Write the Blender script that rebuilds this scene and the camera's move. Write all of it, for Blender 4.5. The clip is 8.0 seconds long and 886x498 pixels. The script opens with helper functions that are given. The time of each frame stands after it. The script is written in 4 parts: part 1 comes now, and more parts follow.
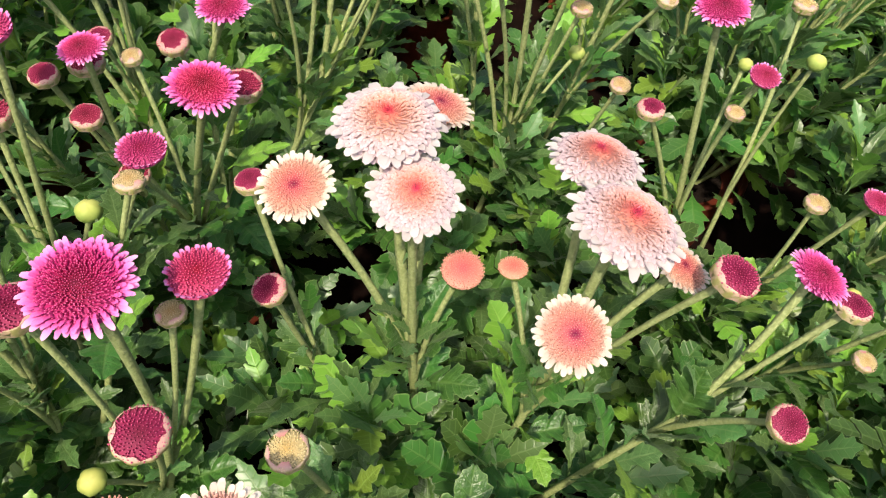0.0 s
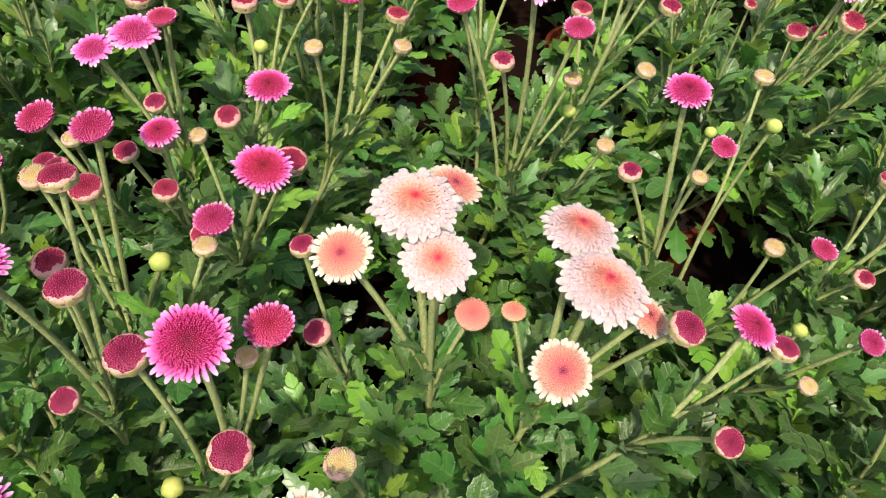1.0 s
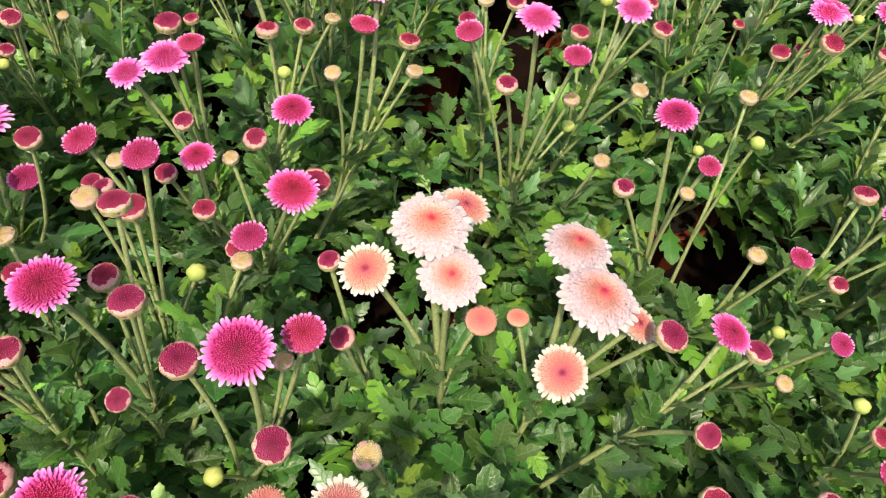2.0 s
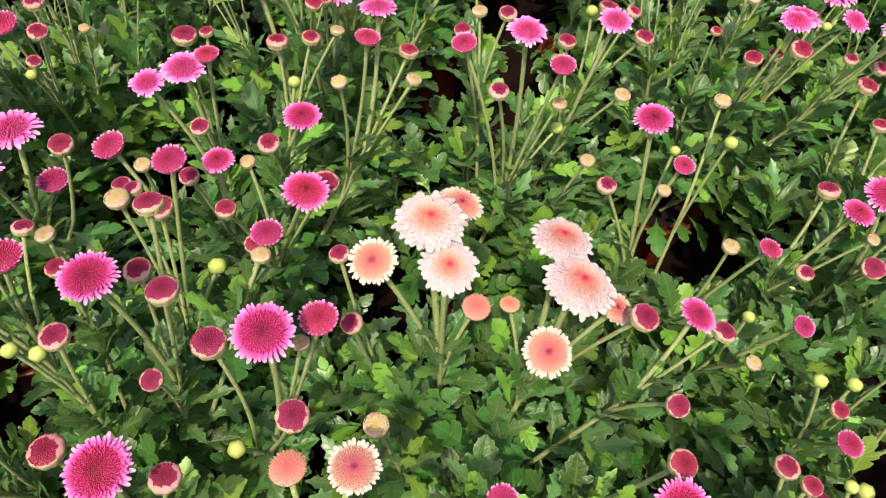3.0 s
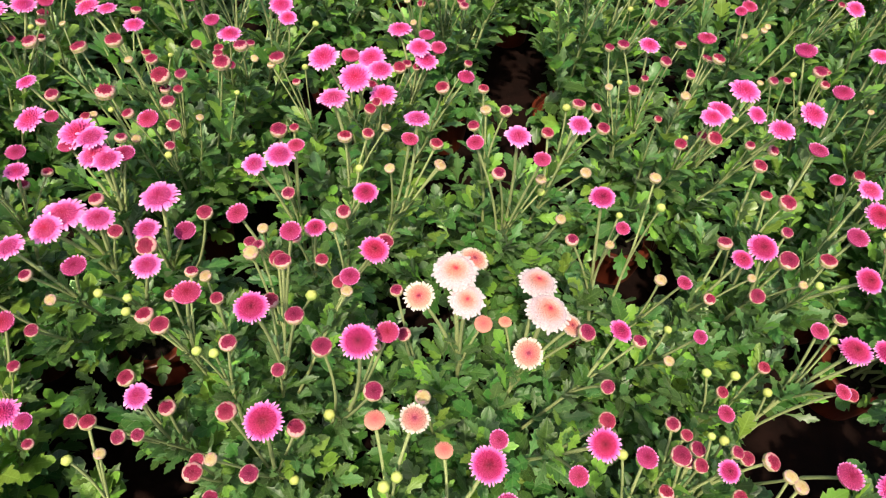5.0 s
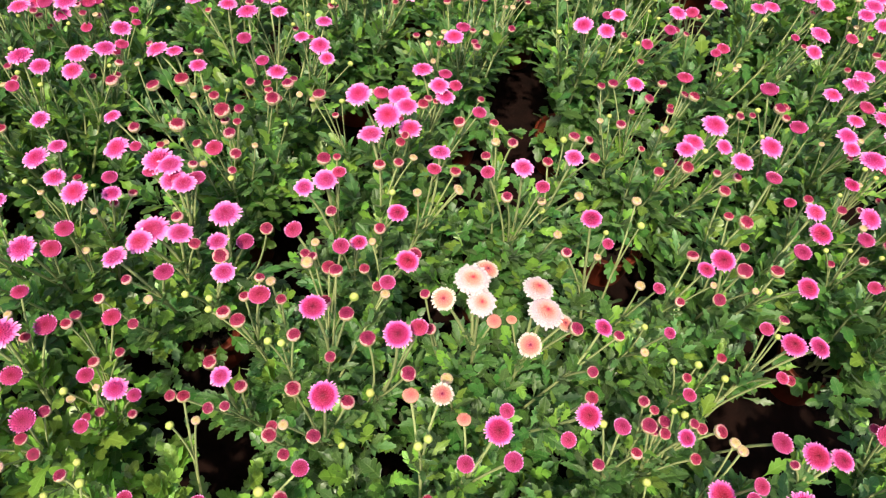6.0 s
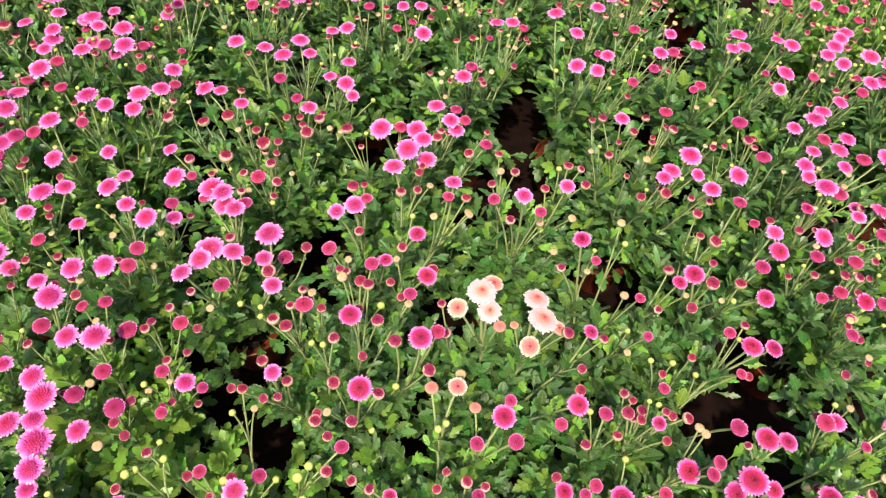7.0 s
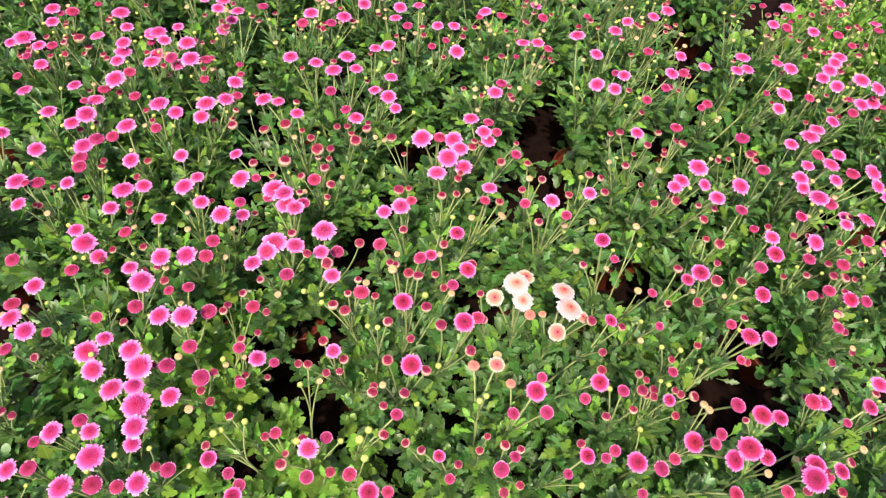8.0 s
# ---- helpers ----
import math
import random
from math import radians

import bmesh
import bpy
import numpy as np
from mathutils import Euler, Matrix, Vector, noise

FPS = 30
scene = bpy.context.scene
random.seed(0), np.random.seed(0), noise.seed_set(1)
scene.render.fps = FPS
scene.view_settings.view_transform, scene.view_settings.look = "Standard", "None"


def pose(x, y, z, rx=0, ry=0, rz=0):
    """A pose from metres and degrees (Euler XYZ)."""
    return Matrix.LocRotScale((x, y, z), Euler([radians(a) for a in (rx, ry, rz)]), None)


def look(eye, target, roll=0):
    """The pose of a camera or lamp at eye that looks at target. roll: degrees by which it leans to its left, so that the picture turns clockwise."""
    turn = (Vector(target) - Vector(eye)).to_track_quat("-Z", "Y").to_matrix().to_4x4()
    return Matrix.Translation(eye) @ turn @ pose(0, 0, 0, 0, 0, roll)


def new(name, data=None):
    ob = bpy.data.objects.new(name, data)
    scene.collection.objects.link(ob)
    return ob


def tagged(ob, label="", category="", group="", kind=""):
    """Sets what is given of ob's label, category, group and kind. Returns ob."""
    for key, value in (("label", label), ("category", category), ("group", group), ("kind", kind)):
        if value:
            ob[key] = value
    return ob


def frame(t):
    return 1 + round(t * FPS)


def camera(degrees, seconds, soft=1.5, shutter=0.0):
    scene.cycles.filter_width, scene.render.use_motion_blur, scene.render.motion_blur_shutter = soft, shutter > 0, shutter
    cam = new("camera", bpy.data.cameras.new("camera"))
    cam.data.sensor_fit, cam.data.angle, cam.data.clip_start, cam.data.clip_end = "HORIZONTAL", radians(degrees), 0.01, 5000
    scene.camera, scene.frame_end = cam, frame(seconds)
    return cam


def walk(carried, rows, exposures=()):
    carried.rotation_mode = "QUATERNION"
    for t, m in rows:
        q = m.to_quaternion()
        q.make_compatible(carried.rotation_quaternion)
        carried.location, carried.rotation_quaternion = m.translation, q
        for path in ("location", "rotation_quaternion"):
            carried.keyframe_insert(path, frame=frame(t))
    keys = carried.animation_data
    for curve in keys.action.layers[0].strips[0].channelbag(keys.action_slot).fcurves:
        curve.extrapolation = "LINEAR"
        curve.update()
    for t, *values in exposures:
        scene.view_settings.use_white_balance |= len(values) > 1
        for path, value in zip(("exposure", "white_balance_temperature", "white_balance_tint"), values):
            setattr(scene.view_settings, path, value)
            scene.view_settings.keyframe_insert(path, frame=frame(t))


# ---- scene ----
cam = camera(70.6, 8.0, 1.2)
PATH = [
    (0, (-0.0069, 0.0108, 0.6422), (0.0222, 0.6029, -0.1632), 4.34),
    (0.5, (-0.0116, 0.0043, 0.6716), (0.0157, 0.5994, -0.1316), 3.99),
    (1, (-0.0182, -0.0085, 0.7131), (0.0114, 0.5879, -0.0891), 4.32),
    (1.5, (-0.0293, -0.0175, 0.7450), (0.0022, 0.5740, -0.0607), 4.51),
    (2.8, (-0.0256, -0.0386, 0.7740), (0.0068, 0.5397, -0.0412), 4.09),
    (3, (-0.0293, -0.0486, 0.7894), (0.0046, 0.5309, -0.0249), 4.14),
    (3.5, (-0.0274, -0.0694, 0.8398), (0.0008, 0.5089, 0.0245), 3.93),
    (4, (-0.0347, -0.0887, 0.8916), (-0.0060, 0.4880, 0.0752), 3.89),
    (4.5, (-0.0350, -0.1263, 0.9481), (-0.0132, 0.4500, 0.1312), 3.72),
    (4.7, (-0.0439, -0.1382, 0.9727), (-0.0141, 0.4413, 0.1582), 4.31),
    (5.8, (-0.0798, -0.2219, 1.1448), (-0.0531, 0.3490, 0.3242), 3.58),
    (6, (-0.0883, -0.2379, 1.1696), (-0.0603, 0.3333, 0.3493), 4.32),
    (6.5, (-0.1078, -0.2801, 1.2559), (-0.0820, 0.2930, 0.4368), 4.26),
    (7, (-0.1147, -0.3113, 1.3210), (-0.0887, 0.2605, 0.5010), 4.15),
    (7.5, (-0.1422, -0.3577, 1.3818), (-0.1170, 0.2153, 0.5626), 4.50),
    (8, (-0.1934, -0.4056, 1.4347), (-0.1661, 0.1685, 0.6164), 5.24),
]
walk(cam, [(t, look(eye, target, roll)) for t, eye, target, roll in PATH], exposures=((0, 0.84, 6500, 11.5), (3, 0.81, 6500, 10.5), (6, 0.95, 6480, 11), (8, 1.04, 6450, 12)))

# ---- light ----
SUN_FROM = Vector((-0.12, -0.46, 0.86)).normalized()
world = bpy.data.worlds.new("sky")
scene.world = world
world.use_nodes = True
sky = world.node_tree.nodes.new("ShaderNodeTexSky")
sky.sky_type = "NISHITA"
sky.sun_disc = False
sky.dust_density = 4.0
sky.ozone_density = 0.6
sky.sun_elevation = math.asin(SUN_FROM.z)
sky.sun_rotation = math.atan2(SUN_FROM.x, SUN_FROM.y)
world.node_tree.links.new(sky.outputs[0], world.node_tree.nodes["Background"].inputs[0])
world.node_tree.nodes["Background"].inputs[1].default_value = 0.15
sun = new("sun", bpy.data.lights.new("sun", "SUN"))
sun.data.energy = 3.6
sun.data.angle = radians(2.0)
sun.data.color = (1.0, 0.90, 0.70)
sun.matrix_world = look(SUN_FROM * 10, (0, 0, 0))


# ---- materials ----
def material(name):
    m = bpy.data.materials.new(name)
    m.use_nodes = True
    t = m.node_tree
    return m, t.nodes, t.links, t.nodes["Principled BSDF"]


def ramp(nodes, stops, mode="LINEAR"):
    r = nodes.new("ShaderNodeValToRGB")
    r.color_ramp.interpolation = mode
    while len(r.color_ramp.elements) < len(stops):
        r.color_ramp.elements.new(0.5)
    for e, (at, colour) in zip(r.color_ramp.elements, stops):
        e.position, e.color = at, (*colour, 1)
    return r


def noise_tex(nodes, links, scale, detail=3.0, coord="Object"):
    n = nodes.new("ShaderNodeTexNoise")
    n.inputs["Scale"].default_value = scale
    n.inputs["Detail"].default_value = detail
    c = nodes.new("ShaderNodeTexCoord")
    links.new(c.outputs[coord], n.inputs["Vector"])
    return n


def vary(nodes, links, colour, source, low, high, hue=0.0):
    """Brightness and hue of colour, moved by source (0 to 1)."""
    h = nodes.new("ShaderNodeHueSaturation")
    links.new(colour, h.inputs["Color"])
    v = nodes.new("ShaderNodeMapRange")
    v.inputs["To Min"].default_value, v.inputs["To Max"].default_value = low, high
    links.new(source, v.inputs["Value"])
    links.new(v.outputs[0], h.inputs["Value"])
    if hue:
        w = nodes.new("ShaderNodeMapRange")
        w.inputs["To Min"].default_value, w.inputs["To Max"].default_value = 0.5 - hue, 0.5 + hue
        links.new(source, w.inputs["Value"])
        links.new(w.outputs[0], h.inputs["Hue"])
    return h.outputs[0]


def translucent(m, nodes, links, bsdf, colour, share):
    tr = nodes.new("ShaderNodeBsdfTranslucent")
    mix = nodes.new("ShaderNodeMixShader")
    mix.inputs[0].default_value = share
    links.new(colour, tr.inputs["Color"])
    links.new(bsdf.outputs[0], mix.inputs[1])
    links.new(tr.outputs[0], mix.inputs[2])
    links.new(mix.outputs[0], nodes["Material Output"].inputs["Surface"])


def petal_material(name, stops, rough=0.55, share=0.22, low=0.85, high=1.12, root=1.0, tip=None):
    """Colour by the distance from the head's axis, 0 at the middle to 1 at the petal tips; root: how dark each floret's foot is, tip: its tip's colour."""
    m, nodes, links, bsdf = material(name)
    c = nodes.new("ShaderNodeTexCoord")
    flat = nodes.new("ShaderNodeVectorMath")
    flat.operation = "MULTIPLY"
    flat.inputs[1].default_value = (1, 1, 0)
    length = nodes.new("ShaderNodeVectorMath")
    length.operation = "LENGTH"
    links.new(c.outputs["Object"], flat.inputs[0])
    links.new(flat.outputs[0], length.inputs[0])
    n = noise_tex(nodes, links, 5.0, 2.0)
    add = nodes.new("ShaderNodeMath")
    add.operation = "MULTIPLY_ADD"
    links.new(n.outputs[0], add.inputs[0])
    add.inputs[1].default_value = 0.14
    sub = nodes.new("ShaderNodeMath")
    sub.operation = "SUBTRACT"
    sub.inputs[1].default_value = 0.07
    links.new(length.outputs["Value"], sub.inputs[0])
    links.new(sub.outputs[0], add.inputs[2])
    r = ramp(nodes, stops)
    links.new(add.outputs[0], r.inputs[0])
    col = r.outputs[0]
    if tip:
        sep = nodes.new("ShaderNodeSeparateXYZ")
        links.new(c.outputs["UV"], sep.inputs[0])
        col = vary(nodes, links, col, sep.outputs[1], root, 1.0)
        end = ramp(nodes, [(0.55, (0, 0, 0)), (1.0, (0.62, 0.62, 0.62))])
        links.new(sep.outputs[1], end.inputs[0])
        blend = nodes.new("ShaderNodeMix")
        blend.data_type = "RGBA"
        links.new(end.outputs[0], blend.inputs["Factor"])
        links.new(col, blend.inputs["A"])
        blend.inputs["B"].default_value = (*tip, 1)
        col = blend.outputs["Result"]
    geo = nodes.new("ShaderNodeNewGeometry")
    col = vary(nodes, links, col, geo.outputs["Random Per Island"], low, high)
    info = nodes.new("ShaderNodeObjectInfo")
    col = vary(nodes, links, col, info.outputs["Random"], 0.92, 1.08, 0.008)
    links.new(col, bsdf.inputs["Base Color"])
    bsdf.inputs["Roughness"].default_value = rough
    bsdf.inputs["Specular IOR Level"].default_value = 0.12
    translucent(m, nodes, links, bsdf, col, share)
    return m


def leaf_material(name, dark, light, vein):
    m, nodes, links, bsdf = material(name)
    n = noise_tex(nodes, links, 3.2, 4.0)
    r = ramp(nodes, [(0.3, dark), (0.75, light)])
    links.new(n.outputs[0], r.inputs[0])
    info = nodes.new("ShaderNodeObjectInfo")
    geo = nodes.new("ShaderNodeNewGeometry")
    both = nodes.new("ShaderNodeMath")
    both.operation = "ADD"
    links.new(info.outputs["Random"], both.inputs[0])
    links.new(geo.outputs["Random Per Island"], both.inputs[1])
    frac = nodes.new("ShaderNodeMath")
    frac.operation = "FRACT"
    links.new(both.outputs[0], frac.inputs[0])
    col = vary(nodes, links, r.outputs[0], frac.outputs[0], 0.68, 1.35, 0.022)
    # pale midrib and side veins, in the leaf's own coordinates
    c = nodes.new("ShaderNodeTexCoord")
    sep = nodes.new("ShaderNodeSeparateXYZ")
    links.new(c.outputs["UV"], sep.inputs[0])
    side = nodes.new("ShaderNodeMath")
    side.operation = "ABSOLUTE"
    links.new(sep.outputs[0], side.inputs[0])
    saw = nodes.new("ShaderNodeMath")
    saw.operation = "PINGPONG"
    links.new(sep.outputs[1], saw.inputs[0])
    saw.inputs[1].default_value = 0.0475
    vr = ramp(nodes, [(0.0, (1, 1, 1)), (0.008, (0, 0, 0))])
    links.new(saw.outputs[0], vr.inputs[0])
    mr = ramp(nodes, [(0.02, (1, 1, 1)), (0.06, (0, 0, 0))])
    links.new(side.outputs[0], mr.inputs[0])
    top = nodes.new("ShaderNodeMath")
    top.operation = "MAXIMUM"
    links.new(vr.outputs[0], top.inputs[0])
    links.new(mr.outputs[0], top.inputs[1])
    mix = nodes.new("ShaderNodeMix")
    mix.data_type = "RGBA"
    scale = nodes.new("ShaderNodeMath")
    scale.operation = "MULTIPLY"
    scale.inputs[1].default_value = 0.34
    links.new(top.outputs[0], scale.inputs[0])
    links.new(scale.outputs[0], mix.inputs["Factor"])
    links.new(col, mix.inputs["A"])
    mix.inputs["B"].default_value = (*vein, 1)
    # pale margin: the light that leaf edges catch, painted into the base colour
    edge_light = ramp(nodes, [(0.47, (0, 0, 0)), (0.5, (0.7, 0.7, 0.7))])
    links.new(side.outputs[0], edge_light.inputs[0])
    rim = nodes.new("ShaderNodeMix")
    rim.data_type = "RGBA"
    links.new(edge_light.outputs[0], rim.inputs["Factor"])
    links.new(mix.outputs["Result"], rim.inputs["A"])
    rim.inputs["B"].default_value = (0.26, 0.36, 0.13, 1)
    col = rim.outputs["Result"]
    links.new(col, bsdf.inputs["Base Color"])
    bsdf.inputs["Roughness"].default_value = 0.37
    bsdf.inputs["Specular IOR Level"].default_value = 0.5
    bsdf.inputs["Sheen Weight"].default_value = 0.09
    bsdf.inputs["Sheen Roughness"].default_value = 0.45
    bsdf.inputs["Sheen Tint"].default_value = (0.90, 1.0, 0.78, 1)
    bump = nodes.new("ShaderNodeBump")
    bump.inputs["Strength"].default_value = 0.2
    bump.inputs["Distance"].default_value = 0.01
    inv = nodes.new("ShaderNodeMath")
    inv.operation = "SUBTRACT"
    fine = noise_tex(nodes, links, 26.0, 2.0)
    links.new(fine.outputs[0], inv.inputs[0])
    links.new(top.outputs[0], inv.inputs[1])
    links.new(inv.outputs[0], bump.inputs["Height"])
    links.new(bump.outputs[0], bsdf.inputs["Normal"])
    bright = vary(nodes, links, col, info.outputs["Random"], 1.35, 1.75)
    translucent(m, nodes, links, bsdf, bright, 0.30)
    return m


def plain_material(name, a, b, scale, rough, bump=0.0, gloss=0.3):
    m, nodes, links, bsdf = material(name)
    n = noise_tex(nodes, links, scale, 6.0)
    r = ramp(nodes, [(0.3, a), (0.7, b)])
    links.new(n.outputs[0], r.inputs[0])
    info = nodes.new("ShaderNodeObjectInfo")
    links.new(vary(nodes, links, r.outputs[0], info.outputs["Random"], 0.85, 1.15), bsdf.inputs["Base Color"])
    bsdf.inputs["Roughness"].default_value = rough
    bsdf.inputs["Specular IOR Level"].default_value = gloss
    if bump:
        b_ = nodes.new("ShaderNodeBump")
        b_.inputs["Strength"].default_value = bump
        b_.inputs["Distance"].default_value = 0.01
        links.new(n.outputs[0], b_.inputs["Height"])
        links.new(b_.outputs[0], bsdf.inputs["Normal"])
    return m


PALE = petal_material("pale_pompon", [(0.0, (0.28, 0.011, 0.04)), (0.06, (0.46, 0.05, 0.07)), (0.12, (0.56, 0.14, 0.11)), (0.28, (0.56, 0.25, 0.18)), (0.48, (0.53, 0.33, 0.29)), (0.66, (0.49, 0.37, 0.38)), (0.95, (0.47, 0.385, 0.43))], share=0.18, root=0.92, tip=(0.54, 0.44, 0.46))
PALE_RAY = petal_material("pale_ray", [(0.5, (0.554, 0.386, 0.336)), (0.72, (0.554, 0.470, 0.454)), (1.0, (0.554, 0.521, 0.521))], share=0.4)
CREAM_RAY = petal_material("cream_ray", [(0.5, (0.571, 0.336, 0.235)), (0.78, (0.571, 0.462, 0.378)), (1.0, (0.571, 0.529, 0.487))], share=0.3)
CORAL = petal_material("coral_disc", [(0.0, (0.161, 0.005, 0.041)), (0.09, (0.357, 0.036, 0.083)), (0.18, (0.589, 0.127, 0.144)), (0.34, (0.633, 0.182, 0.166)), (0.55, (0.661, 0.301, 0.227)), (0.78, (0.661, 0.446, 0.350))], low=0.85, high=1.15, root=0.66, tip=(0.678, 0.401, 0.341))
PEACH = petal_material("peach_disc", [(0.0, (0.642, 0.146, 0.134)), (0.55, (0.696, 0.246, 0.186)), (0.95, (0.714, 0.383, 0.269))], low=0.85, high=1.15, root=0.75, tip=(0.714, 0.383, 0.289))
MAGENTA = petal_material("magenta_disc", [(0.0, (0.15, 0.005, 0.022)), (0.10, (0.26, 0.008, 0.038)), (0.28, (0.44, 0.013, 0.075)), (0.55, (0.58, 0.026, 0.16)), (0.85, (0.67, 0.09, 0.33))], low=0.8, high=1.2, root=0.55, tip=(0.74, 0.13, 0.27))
MAGENTA_RAY = petal_material("magenta_ray", [(0.6, (0.60, 0.04, 0.24)), (0.8, (0.69, 0.14, 0.40)), (1.0, (0.76, 0.34, 0.60))])
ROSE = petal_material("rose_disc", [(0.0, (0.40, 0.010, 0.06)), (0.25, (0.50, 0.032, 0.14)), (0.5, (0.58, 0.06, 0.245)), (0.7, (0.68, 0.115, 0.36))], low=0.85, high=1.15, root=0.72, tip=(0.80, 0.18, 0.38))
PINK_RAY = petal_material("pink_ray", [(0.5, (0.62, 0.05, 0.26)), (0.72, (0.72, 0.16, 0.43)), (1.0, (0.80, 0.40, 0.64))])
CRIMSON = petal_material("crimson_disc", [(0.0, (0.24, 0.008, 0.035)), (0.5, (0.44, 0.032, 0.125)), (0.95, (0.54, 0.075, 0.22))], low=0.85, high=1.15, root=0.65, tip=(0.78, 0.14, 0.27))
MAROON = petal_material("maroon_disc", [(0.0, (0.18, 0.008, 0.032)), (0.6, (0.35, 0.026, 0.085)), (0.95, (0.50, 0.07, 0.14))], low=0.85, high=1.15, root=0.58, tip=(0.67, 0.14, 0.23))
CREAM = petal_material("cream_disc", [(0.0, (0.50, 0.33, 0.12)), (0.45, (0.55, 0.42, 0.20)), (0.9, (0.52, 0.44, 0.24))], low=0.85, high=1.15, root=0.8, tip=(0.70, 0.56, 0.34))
BRACT = petal_material("pale_bract", [(0.6, (0.52, 0.22, 0.20)), (0.82, (0.52, 0.30, 0.27)), (0.93, (0.50, 0.35, 0.26)), (1.0, (0.27, 0.26, 0.09))], 0.5, 0.15, 0.75, 1.1)
BUD_GREEN = petal_material("green_bud", [(0.0, (0.50, 0.49, 0.15)), (0.6, (0.37, 0.40, 0.10)), (1.0, (0.20, 0.27, 0.06))], 0.5, 0.15, 0.75, 1.2)
PALE_CALYX = plain_material("pale_calyx", (0.15, 0.17, 0.05), (0.28, 0.23, 0.11), 3.0, 0.55)
CALYX = plain_material("calyx_green", (0.10, 0.17, 0.03), (0.20, 0.27, 0.06), 4.0, 0.6)
STEM = plain_material("stem_green", (0.17, 0.205, 0.07), (0.285, 0.32, 0.135), 500.0, 0.6, 0.25)
LEAF = leaf_material("leaf_green", (0.023, 0.076, 0.011), (0.070, 0.168, 0.027), (0.15, 0.24, 0.07))
YOUNG_LEAF = leaf_material("young_leaf_green", (0.105, 0.22, 0.022), (0.20, 0.35, 0.045), (0.28, 0.42, 0.09))
UPPER_LEAF = leaf_material("upper_leaf_grey_green", (0.046, 0.112, 0.026), (0.110, 0.208, 0.060), (0.19, 0.27, 0.10))
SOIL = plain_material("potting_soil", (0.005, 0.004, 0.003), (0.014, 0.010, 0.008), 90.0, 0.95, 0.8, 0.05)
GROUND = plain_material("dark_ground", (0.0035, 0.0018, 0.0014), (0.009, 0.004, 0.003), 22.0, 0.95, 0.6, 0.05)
TERRACOTTA = plain_material("terracotta_plastic", (0.05, 0.009, 0.004), (0.11, 0.019, 0.007), 12.0, 0.45)


# ---- mesh helpers ----
def mesh(name, verts, faces, mat, uvs=None, smooth=True):
    if uvs is None and any(len(v) == 4 for v in verts):
        uvs = [(0.0, v[3]) if len(v) == 4 else (0.0, 0.0) for v in verts]
        verts = [v[:3] for v in verts]
    me = bpy.data.meshes.new(name)
    me.from_pydata(verts, [], faces)
    me.materials.append(mat)
    if smooth:
        me.polygons.foreach_set("use_smooth", [True] * len(me.polygons))
    if uvs:
        layer = me.uv_layers.new(name="UVMap")
        flat = []
        for loop in me.loops:
            flat.extend(uvs[loop.vertex_index])
        layer.data.foreach_set("uv", flat)
    return me


def child(name, me, parent, m=None, label=""):
    ob = new(name, me)
    ob.parent = parent
    if m is not None:
        ob.matrix_basis = m
    if label:
        tagged(ob, label)
    return ob


PROFILES = {4: (0.42, 0.72, 0.96, 1.0, 0.66), 2: (0.6, 1.0, 0.8)}


def petal(verts, faces, angle, r0, length, width, rise, curl, z0, rng, rows=4, cup=0.25):
    """A narrow petal from radius r0 outwards with a rounded tip; rise: slope at the root, curl: how it bends down."""
    c, s = math.cos(angle), math.sin(angle)
    profile = PROFILES[rows]
    start, d = len(verts), length / (rows + 0.35)
    r, z, slope = r0, z0, rise
    for i in range(rows + 1):
        w = width * profile[i] * 0.5
        for k in (-1, 0, 1):
            lift = cup * w if k else 0.0
            verts.append((c * r - s * w * k, s * r + c * w * k, z + lift, i / (rows + 0.5)))
        step = d if i < rows else d * 0.35
        r += step * math.cos(slope)
        z += step * math.sin(slope)
        slope -= curl / rows
    tip = len(verts)
    verts.append((c * r, s * r, z, 1.0))
    for i in range(rows):
        a = start + 3 * i
        faces.append((a, a + 1, a + 4, a + 3))
        faces.append((a + 1, a + 2, a + 5, a + 4))
    a = start + 3 * rows
    faces.append((a, a + 1, tip))
    faces.append((a + 1, a + 2, tip))


def dome(verts, faces, radius, height, base, rings=5, sides=18):
    start = len(verts)
    verts.append((0, 0, base + height))
    for i in range(1, rings + 1):
        a = i / rings * math.pi / 2
        for k in range(sides):
            b = 2 * math.pi * k / sides
            verts.append((radius * math.sin(a) * math.cos(b), radius * math.sin(a) * math.sin(b), base + height * math.cos(a)))
    for k in range(sides):
        faces.append((start, start + 1 + k, start + 1 + (k + 1) % sides))
    for i in range(rings - 1):
        for k in range(sides):
            a, b = start + 1 + i * sides + k, start + 1 + i * sides + (k + 1) % sides
            faces.append((a, a + sides, b + sides, b))


